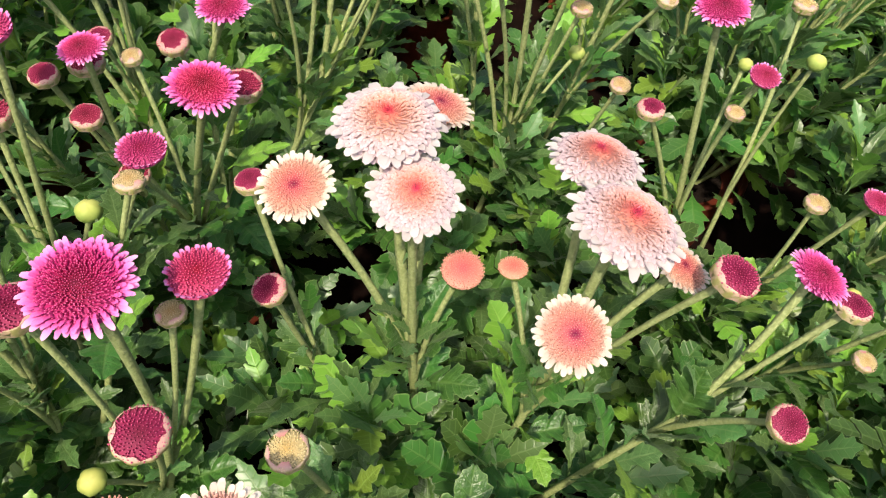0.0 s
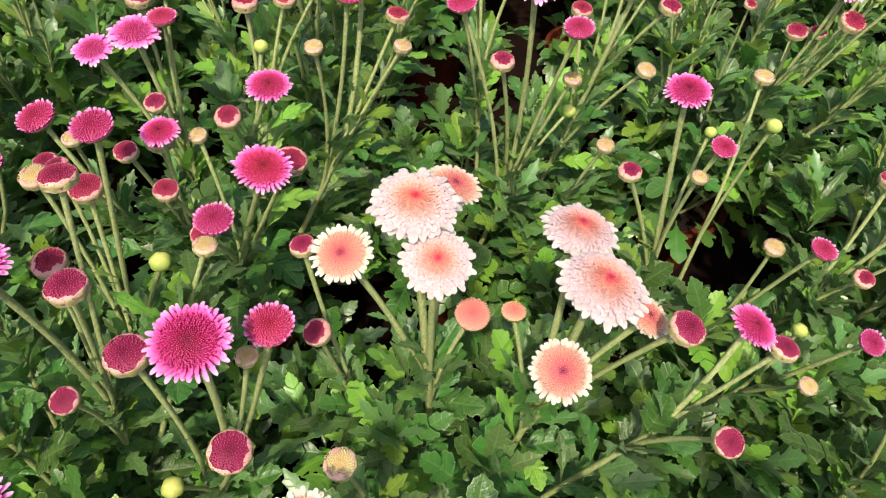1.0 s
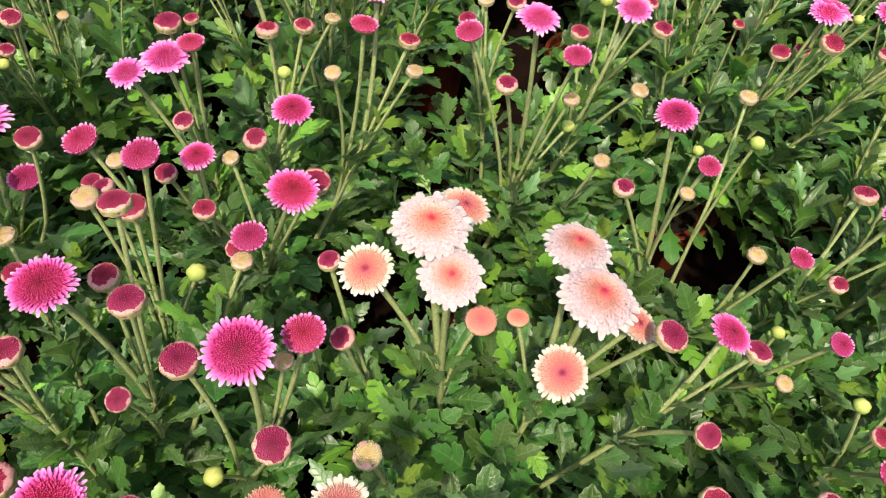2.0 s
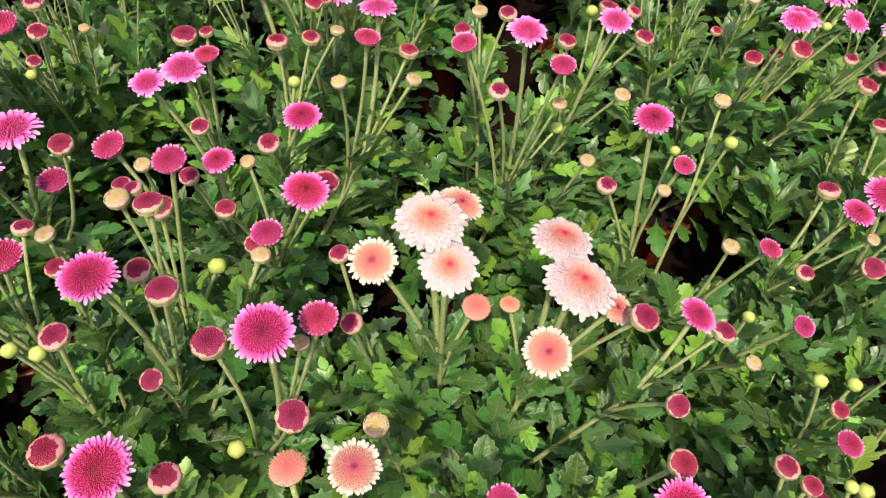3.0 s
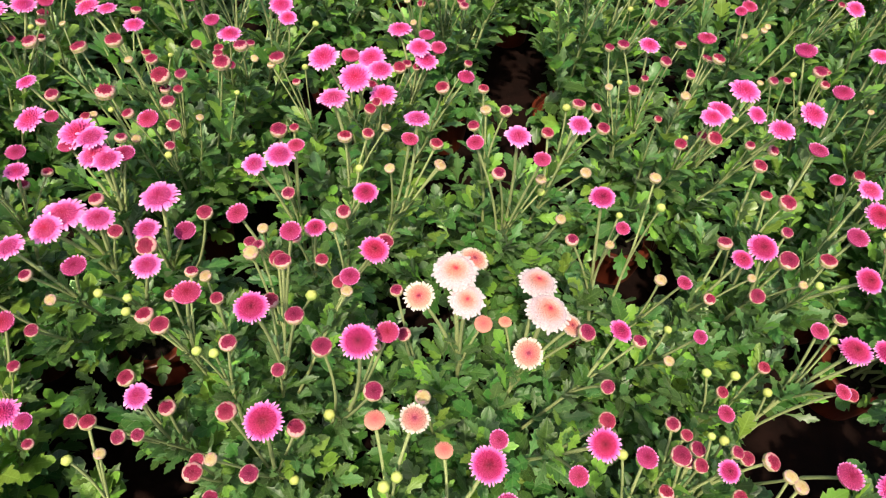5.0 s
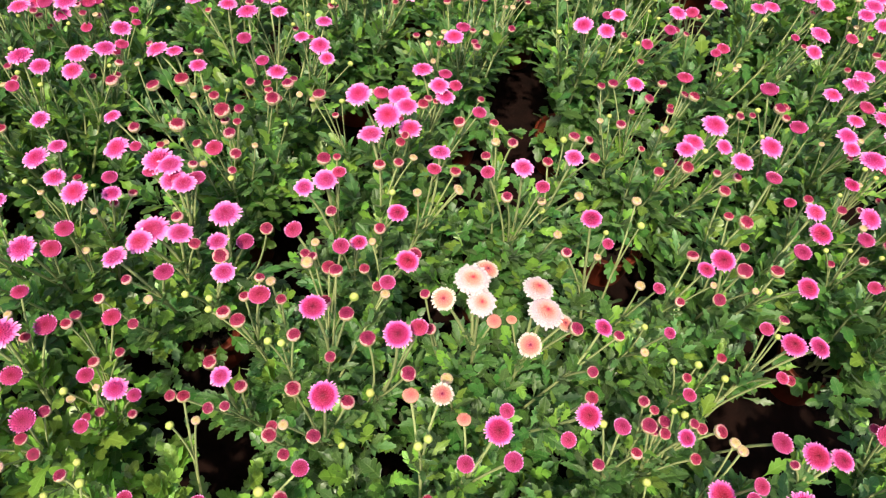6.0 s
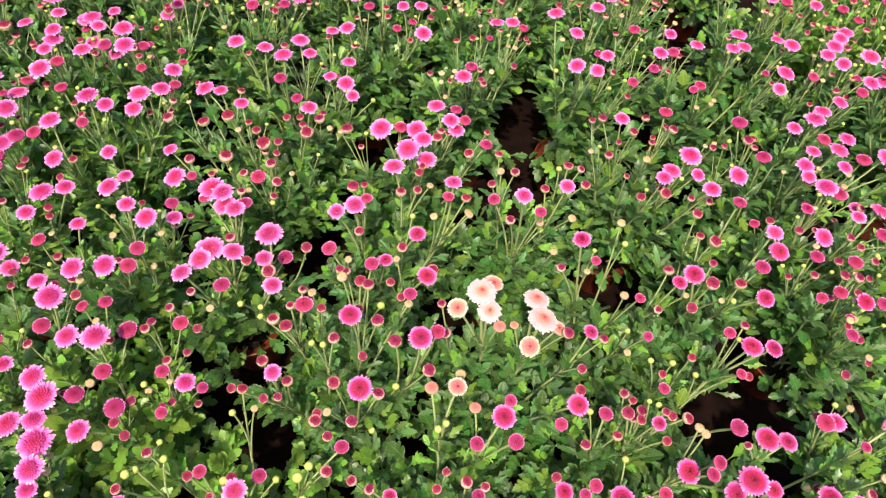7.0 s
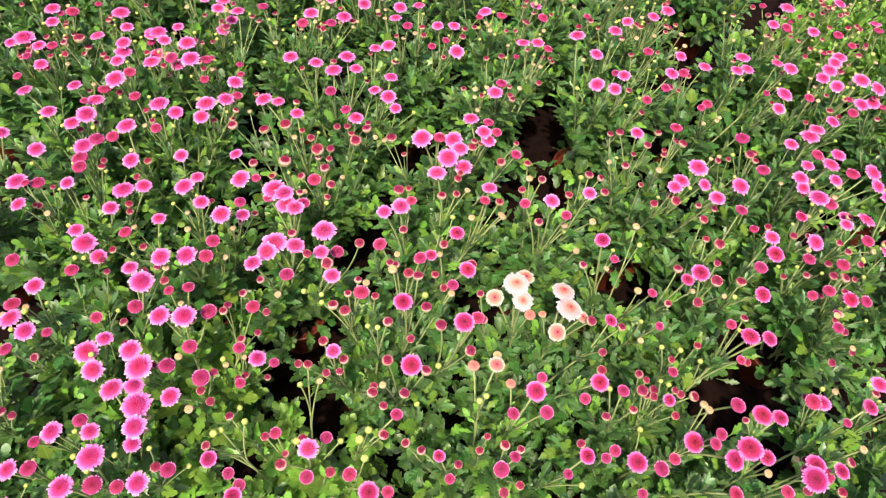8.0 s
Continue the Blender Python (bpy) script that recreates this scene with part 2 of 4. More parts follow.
def florets(verts, faces, radius, height, base, count, size, lean, rng, dip=0.0, pegs=True):
    """Tiny florets in a spiral over a dome: open pegs with flat tops, or plain points."""
    for i in range(count):
        q = math.sqrt((i + 0.5) / count)
        a = i * 2.399963 + rng.uniform(-0.08, 0.08)
        r = radius * q
        z = base + height * math.sqrt(max(0.0, 1 - q * q * 0.96)) - dip * max(0.0, 1 - q / 0.3)
        s = size * rng.uniform(0.8, 1.2) * (0.65 + 0.45 * q)
        slope = math.pi / 2 - q * lean
        ox, oz = math.cos(slope), math.sin(slope)
        c, n = math.cos(a), math.sin(a)
        start = len(verts)
        rings = ((0.50, -0.25, 0.0), (0.27, 0.9, 1.0)) if pegs else ((0.48, 0.0, 0.0),)
        for wide, up, v in rings:
            w, rr, zz = s * wide, r + s * up * ox, z + s * up * oz
            verts.append((c * (rr - w * oz), n * (rr - w * oz), zz + w * ox, v))
            verts.append((c * rr - n * w, n * rr + c * w, zz, v))
            verts.append((c * (rr + w * oz), n * (rr + w * oz), zz - w * ox, v))
            verts.append((c * rr + n * w, n * rr - c * w, zz, v))
        if pegs:
            for k in range(4):
                j = (k + 1) % 4
                faces.append((start + k, start + 4 + k, start + 4 + j, start + j))
            faces.append((start + 4, start + 7, start + 6, start + 5))
        else:
            verts.append((c * (r + 1.2 * s * ox), n * (r + 1.2 * s * ox), z + 1.2 * s * oz, 1.0))
            for k in range(4):
                faces.append((start + k, start + 4, start + (k + 1) % 4))


def calyx_mesh(name, radius, depth, mat=None):
    verts, faces = [], []
    sides, rings = 14, 4
    for i in range(rings + 1):
        a = i / rings * math.pi / 2
        for k in range(sides):
            b = 2 * math.pi * k / sides
            r = radius * (0.16 + 0.84 * math.sin(a)) * (1 + 0.05 * (k % 2))
            verts.append((r * math.cos(b), r * math.sin(b), -depth * math.cos(a)))
    for i in range(rings):
        for k in range(sides):
            a, b = i * sides + k, i * sides + (k + 1) % sides
            faces.append((a, b, b + sides, a + sides))
    return mesh(name, verts, faces, mat or CALYX)


def disc_mesh(name, mat, radius, height, count, size, lean, seed, dip=0.0, pegs=True):
    rng = random.Random(seed)
    verts, faces = [], []
    dome(verts, faces, radius * 0.98, height * 0.9, 0.0)
    florets(verts, faces, radius, height, 0.0, count, size, lean, rng, dip, pegs)
    return mesh(name, verts, faces, mat, smooth=not pegs)


def rays_mesh(name, mat, r0, layers, seed, rise=0.25, curl=0.7, z0=0.02, rows=4):
    rng = random.Random(seed)
    verts, faces = [], []
    for count, reach, width, lift in layers:
        for i in range(count):
            a = 2 * math.pi * (i + rng.uniform(-0.28, 0.28)) / count
            ln = (reach - r0) * rng.uniform(0.72, 1.1)
            petal(verts, faces, a, r0, ln, width * rng.uniform(0.8, 1.15), rise + lift + rng.uniform(-0.12, 0.12), curl + rng.uniform(-0.2, 0.2), z0 + lift * 0.15, rng, rows)
    return mesh(name, verts, faces, mat)


def pompon_mesh(name, seed, count=1150):
    """A dome of many short overlapping petals, upright in the middle and lying flat at the rim."""
    rng = random.Random(seed)
    verts, faces = [], []
    dome(verts, faces, 0.76, 0.43, 0.0)
    for i in range(count):
        q = math.sqrt((i + 0.5) / count)
        r = 0.78 * q
        z = 0.45 * math.sqrt(max(0.0, 1 - q * q * 0.97))
        slope = max(-0.25, math.pi / 2 * (1 - 1.15 * q)) + rng.uniform(-0.18, 0.18)
        ln = (0.032 + 0.05 * q) * rng.uniform(0.75, 1.25)
        petal(verts, faces, i * 2.399963 + rng.uniform(-0.1, 0.1), r, ln, 0.038 + 0.038 * q, slope - 0.2, 0.4, z, rng, rows=2, cup=0.25)
    return mesh(name, verts, faces, PALE)


def bract_ring_mesh(name, seed, reach, mat=None, sides=54):
    """The ragged pale rim of an opening bud: a cup of about nine rounded bracts of uneven length that fold over the disc."""
    rng = random.Random(seed)
    verts, faces = [], []
    bracts = [rng.uniform(0.0, 1.7) for k in range(9)]
    teeth = [bracts[9 * k // sides] * (0.55 + 0.45 * abs(math.sin(math.pi * (9 * k / sides % 1))) ** 0.6) * rng.uniform(0.8, 1.2) for k in range(sides)]
    rows = ((0.95, -0.36), (0.99, -0.12), (0.975, 0.04), (0.96, 0.10))
    for i in range(6):
        for k in range(sides):
            b = 2 * math.pi * k / sides
            if i < 4:
                r, z = rows[i]
                r *= 1 + 0.03 * math.cos(9 * b + 2.9)
            else:
                r = 0.945 - reach * teeth[k] * (0.5 if i == 4 else 1.0)
                z = 0.36 * math.sqrt(1 - min(1.0, r / 0.97) ** 2) + (0.07 if i == 4 else 0.06)
            verts.append((r * math.cos(b), r * math.sin(b), z))
    for i in range(5):
        for k in range(sides):
            a, c = i * sides + k, i * sides + (k + 1) % sides
            faces.append((a, c, c + sides, a + sides))
    return mesh(name, verts, faces, mat or BRACT)


def green_bud_mesh(name, seed, sides=20, rings=8):
    """A closed bud: a ball of overlapping bracts, its ridges running to the top."""
    verts, faces = [], []
    for i in range(rings + 1):
        a = 0.02 + i / rings * math.pi * 0.62
        for k in range(sides):
            b = 2 * math.pi * k / sides
            q = 0.95 * (1 + 0.05 * math.cos(5 * b + 2.2 * a + seed) * math.sin(a) + 0.03 * math.cos(8 * b - 3 * a))
            verts.append((q * math.sin(a) * math.cos(b), q * math.sin(a) * math.sin(b), 0.1 + 0.8 * q * math.cos(a)))
    for i in range(rings):
        for k in range(sides):
            a, c = i * sides + k, i * sides + (k + 1) % sides
            faces.append((a, a + sides, c + sides, c))
    return mesh(name, verts, faces, BUD_GREEN)


LOBED = ((0.012, 0.0), (0.013, 0.13), (0.03, 0.22), (0.075, 0.30), (0.15, 0.36), (0.215, 0.44), (0.205, 0.485), (0.232, 0.545), (0.19, 0.56), (0.148, 0.538), (0.138, 0.562), (0.18, 0.60), (0.25, 0.675), (0.235, 0.71), (0.25, 0.765), (0.20, 0.78), (0.148, 0.748), (0.138, 0.78), (0.162, 0.82), (0.165, 0.875), (0.125, 0.89), (0.11, 0.945), (0.06, 0.96), (0.012, 1.0))
COARSE = (0, 1, 3, 5, 7, 9, 12, 14, 16, 19, 21, 23)
SLIM = ((0.014, 0.0), (0.02, 0.18), (0.05, 0.36), (0.14, 0.52), (0.075, 0.56), (0.085, 0.62), (0.165, 0.74), (0.09, 0.78), (0.105, 0.88), (0.055, 0.91), (0.012, 1.0))


def leaf_mesh(name, mat, seed, outline, cols=2, broad=1.0):
    """A leaf one unit long along +y: a stalk, blunt toothed lobes swept forwards along the side veins, a blade arched along its midrib and quilted between its veins."""
    rng = random.Random(seed)
    verts, faces, uvs = [], [], []
    rise, droop, fold = rng.uniform(0.0, 0.25), rng.uniform(0.10, 0.48), rng.uniform(0.05, 0.45)
    wave, bend = rng.uniform(0, 6.28), rng.uniform(-0.10, 0.10)
    sides = []
    for side in (-1, 1):
        grow = [rng.uniform(0.8, 1.12) for lobe in range(4)]
        sides.append([(x * broad * grow[min(3, int(y * 4.2))] * rng.uniform(0.94, 1.06), y + rng.uniform(-0.008, 0.008) * (y < 0.95)) for x, y in outline])
    rib = 0.0
    for i in range(len(outline)):
        rib = max(rib + 0.002, sum(half[i][1] - 0.72 * half[i][0] for half in sides) / 2)
        for k in range(-cols, cols + 1):
            f = abs(k) / cols
            ex, ey = sides[k > 0][i]
            x, y = ex * f * (1 if k > 0 else -1), rib + (ey - rib) * f
            quilt = 0.020 * math.sin(math.pi * min(1.0, f * 0.95)) * abs(math.sin(math.pi * rib / 0.095)) if cols > 1 else 0.0
            z = rise * y - droop * y * y + fold * abs(x) * (1 - 1.2 * abs(x)) + quilt + 0.028 * f * math.sin(10 * y + wave + 2.1 * (k > 0)) * min(1.0, 5 * abs(x))
            verts.append((x + bend * y * y, y, z))
            uvs.append((0.5 * k / cols, rib))
    w = 2 * cols + 1
    for i in range(len(outline) - 1):
        for k in range(w - 1):
            q = w * i + k
            faces.append((q, q + 1, q + w + 1, q + w))
    return mesh(name, verts, faces, mat, uvs)


def leaf_set(outline, cols, broads, grown=LEAF):
    """Full-grown and young leaves of one outline."""
    return [[leaf_mesh(name, mat, seed + i, outline, cols, broad) for i, broad in enumerate(broads)] for name, mat, seed in (("leaf", grown, 20), ("young_leaf", YOUNG_LEAF, 40))]


BROADS = (0.85, 1.0, 1.1, 0.9, 1.05, 0.8, 1.2, 0.95)
FEW = [LOBED[i] for i in COARSE]
LOBED_LEAVES, LOW_LEAVES, FAR_LEAVES = leaf_set(LOBED, 3, BROADS), leaf_set(LOBED, 1, BROADS), leaf_set(FEW, 1, BROADS)
SLIM_LEAVES, FAR_SLIM = leaf_set(SLIM, 2, (0.9, 1.05, 1.2, 1.0), UPPER_LEAF), leaf_set(SLIM, 1, (0.9, 1.05, 1.2, 1.0), UPPER_LEAF)


def heads(n, petal_rows, variants):
    """The flower heads, n: how many florets of the full number, and one dictionary of part meshes for each look."""
    two = petal_rows == 4
    return {
        "W": [dict(disc=pompon_mesh("pompon", 60 + i), rays=rays_mesh("ray_petals", PALE_RAY, 0.60, [(27, 1.0, 0.18, 0.1), (22, 0.93, 0.16, 0.3)], 63 + i, 0.2, 0.75, 0.08), calyx=calyx_mesh("calyx", 0.5, 0.28)) for i in range(2)],
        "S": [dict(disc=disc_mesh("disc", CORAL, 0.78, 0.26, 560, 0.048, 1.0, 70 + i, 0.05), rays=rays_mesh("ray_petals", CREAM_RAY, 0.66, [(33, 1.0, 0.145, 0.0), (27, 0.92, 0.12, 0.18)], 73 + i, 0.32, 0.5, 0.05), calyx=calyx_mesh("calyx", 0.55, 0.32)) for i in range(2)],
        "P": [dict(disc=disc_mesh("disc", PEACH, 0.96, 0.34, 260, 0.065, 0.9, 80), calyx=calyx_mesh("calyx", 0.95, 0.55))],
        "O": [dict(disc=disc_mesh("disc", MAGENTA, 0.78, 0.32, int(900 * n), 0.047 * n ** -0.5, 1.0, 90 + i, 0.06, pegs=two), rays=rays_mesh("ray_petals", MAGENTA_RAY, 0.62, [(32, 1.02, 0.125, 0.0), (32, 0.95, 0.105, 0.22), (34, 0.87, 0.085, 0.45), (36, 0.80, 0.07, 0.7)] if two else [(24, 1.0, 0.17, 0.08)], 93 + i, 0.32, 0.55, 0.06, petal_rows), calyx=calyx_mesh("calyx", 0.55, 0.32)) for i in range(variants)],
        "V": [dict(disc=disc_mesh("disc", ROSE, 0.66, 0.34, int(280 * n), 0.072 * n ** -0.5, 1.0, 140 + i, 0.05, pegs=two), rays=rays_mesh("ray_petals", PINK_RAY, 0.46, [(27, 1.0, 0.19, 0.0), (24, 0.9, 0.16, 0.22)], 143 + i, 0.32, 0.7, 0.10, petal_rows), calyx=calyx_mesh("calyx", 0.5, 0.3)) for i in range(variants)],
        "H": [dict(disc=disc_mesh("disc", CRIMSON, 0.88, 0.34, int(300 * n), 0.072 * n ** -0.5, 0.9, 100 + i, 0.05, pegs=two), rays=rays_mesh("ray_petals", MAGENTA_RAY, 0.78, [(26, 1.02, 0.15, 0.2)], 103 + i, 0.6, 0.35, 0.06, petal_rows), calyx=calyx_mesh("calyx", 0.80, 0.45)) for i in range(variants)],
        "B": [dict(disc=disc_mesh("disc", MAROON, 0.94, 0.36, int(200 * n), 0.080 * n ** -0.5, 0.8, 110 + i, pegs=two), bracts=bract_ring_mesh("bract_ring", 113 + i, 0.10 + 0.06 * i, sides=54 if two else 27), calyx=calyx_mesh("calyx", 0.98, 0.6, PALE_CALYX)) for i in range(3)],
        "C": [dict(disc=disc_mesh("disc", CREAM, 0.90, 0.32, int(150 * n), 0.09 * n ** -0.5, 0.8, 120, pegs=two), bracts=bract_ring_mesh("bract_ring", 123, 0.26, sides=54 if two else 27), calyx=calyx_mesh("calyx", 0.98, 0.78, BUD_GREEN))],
        "Y": [dict(disc=green_bud_mesh("bud", 130 + i), calyx=calyx_mesh("calyx", 0.9, 0.7)) for i in range(2)],
    }


def one_mesh(name, meshes):
    """Several part meshes as one, each with its own material: for buds a few millimetres wide and far off."""
    verts, faces, slots = [], [], []
    for slot, me in enumerate(meshes):
        start = len(verts)
        verts.extend(tuple(v.co) for v in me.vertices)
        faces.extend(tuple(start + i for i in p.vertices) for p in me.polygons)
        slots.extend([slot] * len(me.polygons))
    uvs = []
    for me in meshes:
        tips = [(0.0, 0.0)] * len(me.vertices)
        if me.uv_layers:
            for loop, place in zip(me.loops, me.uv_layers[0].data):
                tips[loop.vertex_index] = tuple(place.uv)
        uvs.extend(tips)
    joined = mesh(name, verts, faces, meshes[0].materials[0], uvs)
    for me in meshes[1:]:
        joined.materials.append(me.materials[0])
    joined.polygons.foreach_set("material_index", slots)
    return joined


HEADS = heads(1.0, 4, 3)
FAR_HEADS = heads(0.27, 2, 2)
for small in "BCYP":
    FAR_HEADS[small] = [dict(disc=one_mesh("bud", list(look_.values()))) for look_ in FAR_HEADS[small]]
FAR_HEADS["H"] = [dict(disc=one_mesh("flower_head", list(look_.values()))) for look_ in FAR_HEADS["H"]]
for open_ in "VO":
    FAR_HEADS[open_] = [dict(disc=one_mesh("disc", [look_["disc"], look_["calyx"]]), rays=look_["rays"]) for look_ in FAR_HEADS[open_]]
DOME = {"W": 0.44, "S": 0.24, "P": 0.34, "O": 0.30, "V": 0.32, "H": 0.32, "B": 0.28, "C": 0.3, "Y": 0.4}
HEAD_NAMES = {"W": "flower_head", "S": "flower_head", "P": "opening_bud", "O": "flower_head", "V": "flower_head", "H": "flower_head", "B": "opening_bud", "C": "opening_bud", "Y": "green_bud"}
HEAD_LABELS = {
    "W": "pale pink pompon flower with coral centre", "S": "coral flower with cream white ray petals", "P": "peach coloured opening bud",
    "O": "magenta flower with pink ray petals", "V": "fully open pink flower with rose centre", "H": "crimson flower with short pink rays", "B": "maroon opening bud with pale bracts",
    "C": "cream yellow opening bud", "Y": "closed yellow-green bud"}


def tube(points, radii, sides=6):
    """A stem through the points; with ten sides it is ridged, with a slight twist."""
    verts, faces = [], []
    n = len(points)
    for i, p in enumerate(points):
        d = (points[min(i + 1, n - 1)] - points[max(i - 1, 0)]).normalized()
        u = d.cross(Vector((0, 1, 0.01))).normalized()
        v = d.cross(u)
        for k in range(sides):
            b = 2 * math.pi * k / sides + 0.05 * i
            r = radii[i] * (1.0 if sides < 10 else 1.06 - 0.16 * (k % 2))
            verts.append(tuple(p + (u * math.cos(b) + v * math.sin(b)) * r))
    for i in range(n - 1):
        for k in range(sides):
            a, b = i * sides + k, i * sides + (k + 1) % sides
            faces.append((a, b, b + sides, a + sides))
    return verts, faces


def stem_curve(top, foot, bow, n=8):
    """From the foot, first outwards and then steeply up to the head."""
    knee = Vector((foot.x + (top.x - foot.x) * bow, foot.y + (top.y - foot.y) * bow, foot.z + (top.z - foot.z) * 0.52))
    return [foot.lerp(knee, t).lerp(knee.lerp(top, t), t) for t in (i / n for i in range(n + 1))]


GAPS = []


def in_gap(p):
    """Whether a place lies in an open gap between the plants: each gap is a slanting shaft, from its foot to its mouth, with a radius."""
    k = (p.z - 0.10) / 0.20
    return p.z < 0.37 and any((p.x - x - k * (u - x)) ** 2 + (p.y - y - k * (v - y)) ** 2 < r * r for x, y, u, v, r in GAPS)


def leaf_pose(at, axis, turn, angle, size, rng):
    """A leaf on a stem that runs along axis: it leaves the stem by the angle, at the turn round it, its face to the sky."""
    u = axis.cross(Vector((0.31, 0.95, 0.05))).normalized()
    v = axis.cross(u)
    way = (axis * math.cos(angle) + (u * math.cos(turn) + v * math.sin(turn)) * math.sin(angle)).normalized()
    face = axis * 0.55 + Vector((rng.uniform(-0.3, 0.3), rng.uniform(-0.3, 0.3), 0.75))
    across = way.cross(face).normalized()
    m = Matrix((across, way, across.cross(way))).transposed().to_4x4()
    return Matrix.Translation(at) @ m @ Matrix.Scale(size, 4)


def head_pose(at, stem_dir, diameter, dome_height, lean):
    """The head's pose, its dome's top at the given place, facing up and along its stem."""
    up = (Vector((0, 0, 0.8)) + stem_dir * 0.5 + lean).normalized()
    turn = up.to_track_quat("Z", "Y").to_matrix().to_4x4()
    r = diameter * 0.5
    root = at - up * (dome_height * r)
    return root, up, Matrix.Translation(root) @ turn @ pose(0, 0, 0, 0, 0, 360 * noise.cell(at * 97)) @ Matrix.Diagonal((r, r, r, 1))


def leaf_arrays(me):
    co = np.array([v.co for v in me.vertices])
    quads = np.array([p.vertices for p in me.polygons])
    uv = np.zeros((len(co), 2))
    for loop, place in zip(me.loops, me.uv_layers[0].data):
        uv[loop.vertex_index] = place.uv
    return co, quads, uv


LOW_ARRAYS, FAR_ARRAYS, SLIM_ARRAYS = [[[leaf_arrays(me) for me in age] for age in kind] for kind in (LOW_LEAVES, FAR_LEAVES, FAR_SLIM)]


def joined_leaves(name, poses, arrays, mat, rng):
    places, faces, uvs, start = [], [], [], 0
    for m in poses:
        co, quads, uv = rng.choice(arrays)
        mm = np.array(m)
        places.append(co @ mm[:3, :3].T + mm[:3, 3])
        faces.append(quads + start)
        uvs.append(uv)
        start += len(co)
    me = bpy.data.meshes.new(name)
    quads = np.concatenate(faces)
    me.from_pydata(np.concatenate(places).tolist(), [], quads.tolist())
    me.materials.append(mat)
    me.polygons.foreach_set("use_smooth", [True] * len(me.polygons))
    me.uv_layers.new(name="UVMap").data.foreach_set("uv", np.concatenate(uvs)[quads.ravel()].ravel())
    return me


def foliage(plant, spots, rng, joined, arrays):
    """Leaves at the given spots (pose, young, slim, low): those of the flowering shoots as objects of their own, the low ones and all of a far plant joined."""
    if not joined:
        for m, young, slim, low in spots:
            if not low:
                child("leaf", rng.choice((SLIM_LEAVES if slim else LOBED_LEAVES)[young]), plant, m)
        spots = [spot for spot in spots if spot[3]]
    for name, mat, chosen, made in (
        ("leaves", LEAF, lambda young, slim: not young and not slim, arrays[0]),
        ("upper_leaves", UPPER_LEAF, lambda young, slim: not young and slim, SLIM_ARRAYS[0]),
        ("young_leaves", YOUNG_LEAF, lambda young, slim: young, arrays[1]),
    ):
        poses = [m for m, young, slim, low in spots if chosen(young, slim)]
        if poses:
            tagged(child(name, joined_leaves(name, poses, made, mat, rng), plant), kind="stuff")


PLANT_LABEL = "potted chrysanthemum with magenta button flowers and lobed green leaves"
PALE_LABEL = "potted chrysanthemum with pale pink and coral flowers among magenta ones"
YOUNG_LABEL = "potted chrysanthemum with fresh yellow-green leaves and few magenta flowers"


def side_buds(given, rng, count=17):
    """Small buds on side shoots, a little below the heads that a plant is known to bear."""
    made = []
    for k in range(count):
        kind, hx, hy, hz, *_ = rng.choice(given)
        a, r = rng.uniform(0, 6.28), rng.uniform(0.02, 0.05)
        small = rng.choices("BCY", (6, 2, 4))[0]
        made.append((small, hx + r * math.cos(a), hy + r * math.sin(a), hz - rng.uniform(0.005, 0.045), {"B": 15, "C": 12, "Y": 10}[small] * rng.uniform(0.8, 1.15)))
    return made


def along(points, t):
    f = min(t, 0.999) * (len(points) - 1)
    return points[int(f)].lerp(points[int(f) + 1], f % 1)


def heading(points, t):
    return (along(points, min(1.0, t + 0.08)) - along(points, max(0.0, t - 0.08))).normalized()


def gather(tops):
    """Heads that stand close together, as the heads of one shoot."""
    shoots = []
    for i, (top, width) in enumerate(tops):
        near = [s for s in shoots if len(s) < 6 and (sum((tops[k][0] for k in s), Vector()) / len(s) - top).xy.length < 0.062]
        if near:
            near[0].append(i)
        else:
            shoots.append([i])
    return shoots


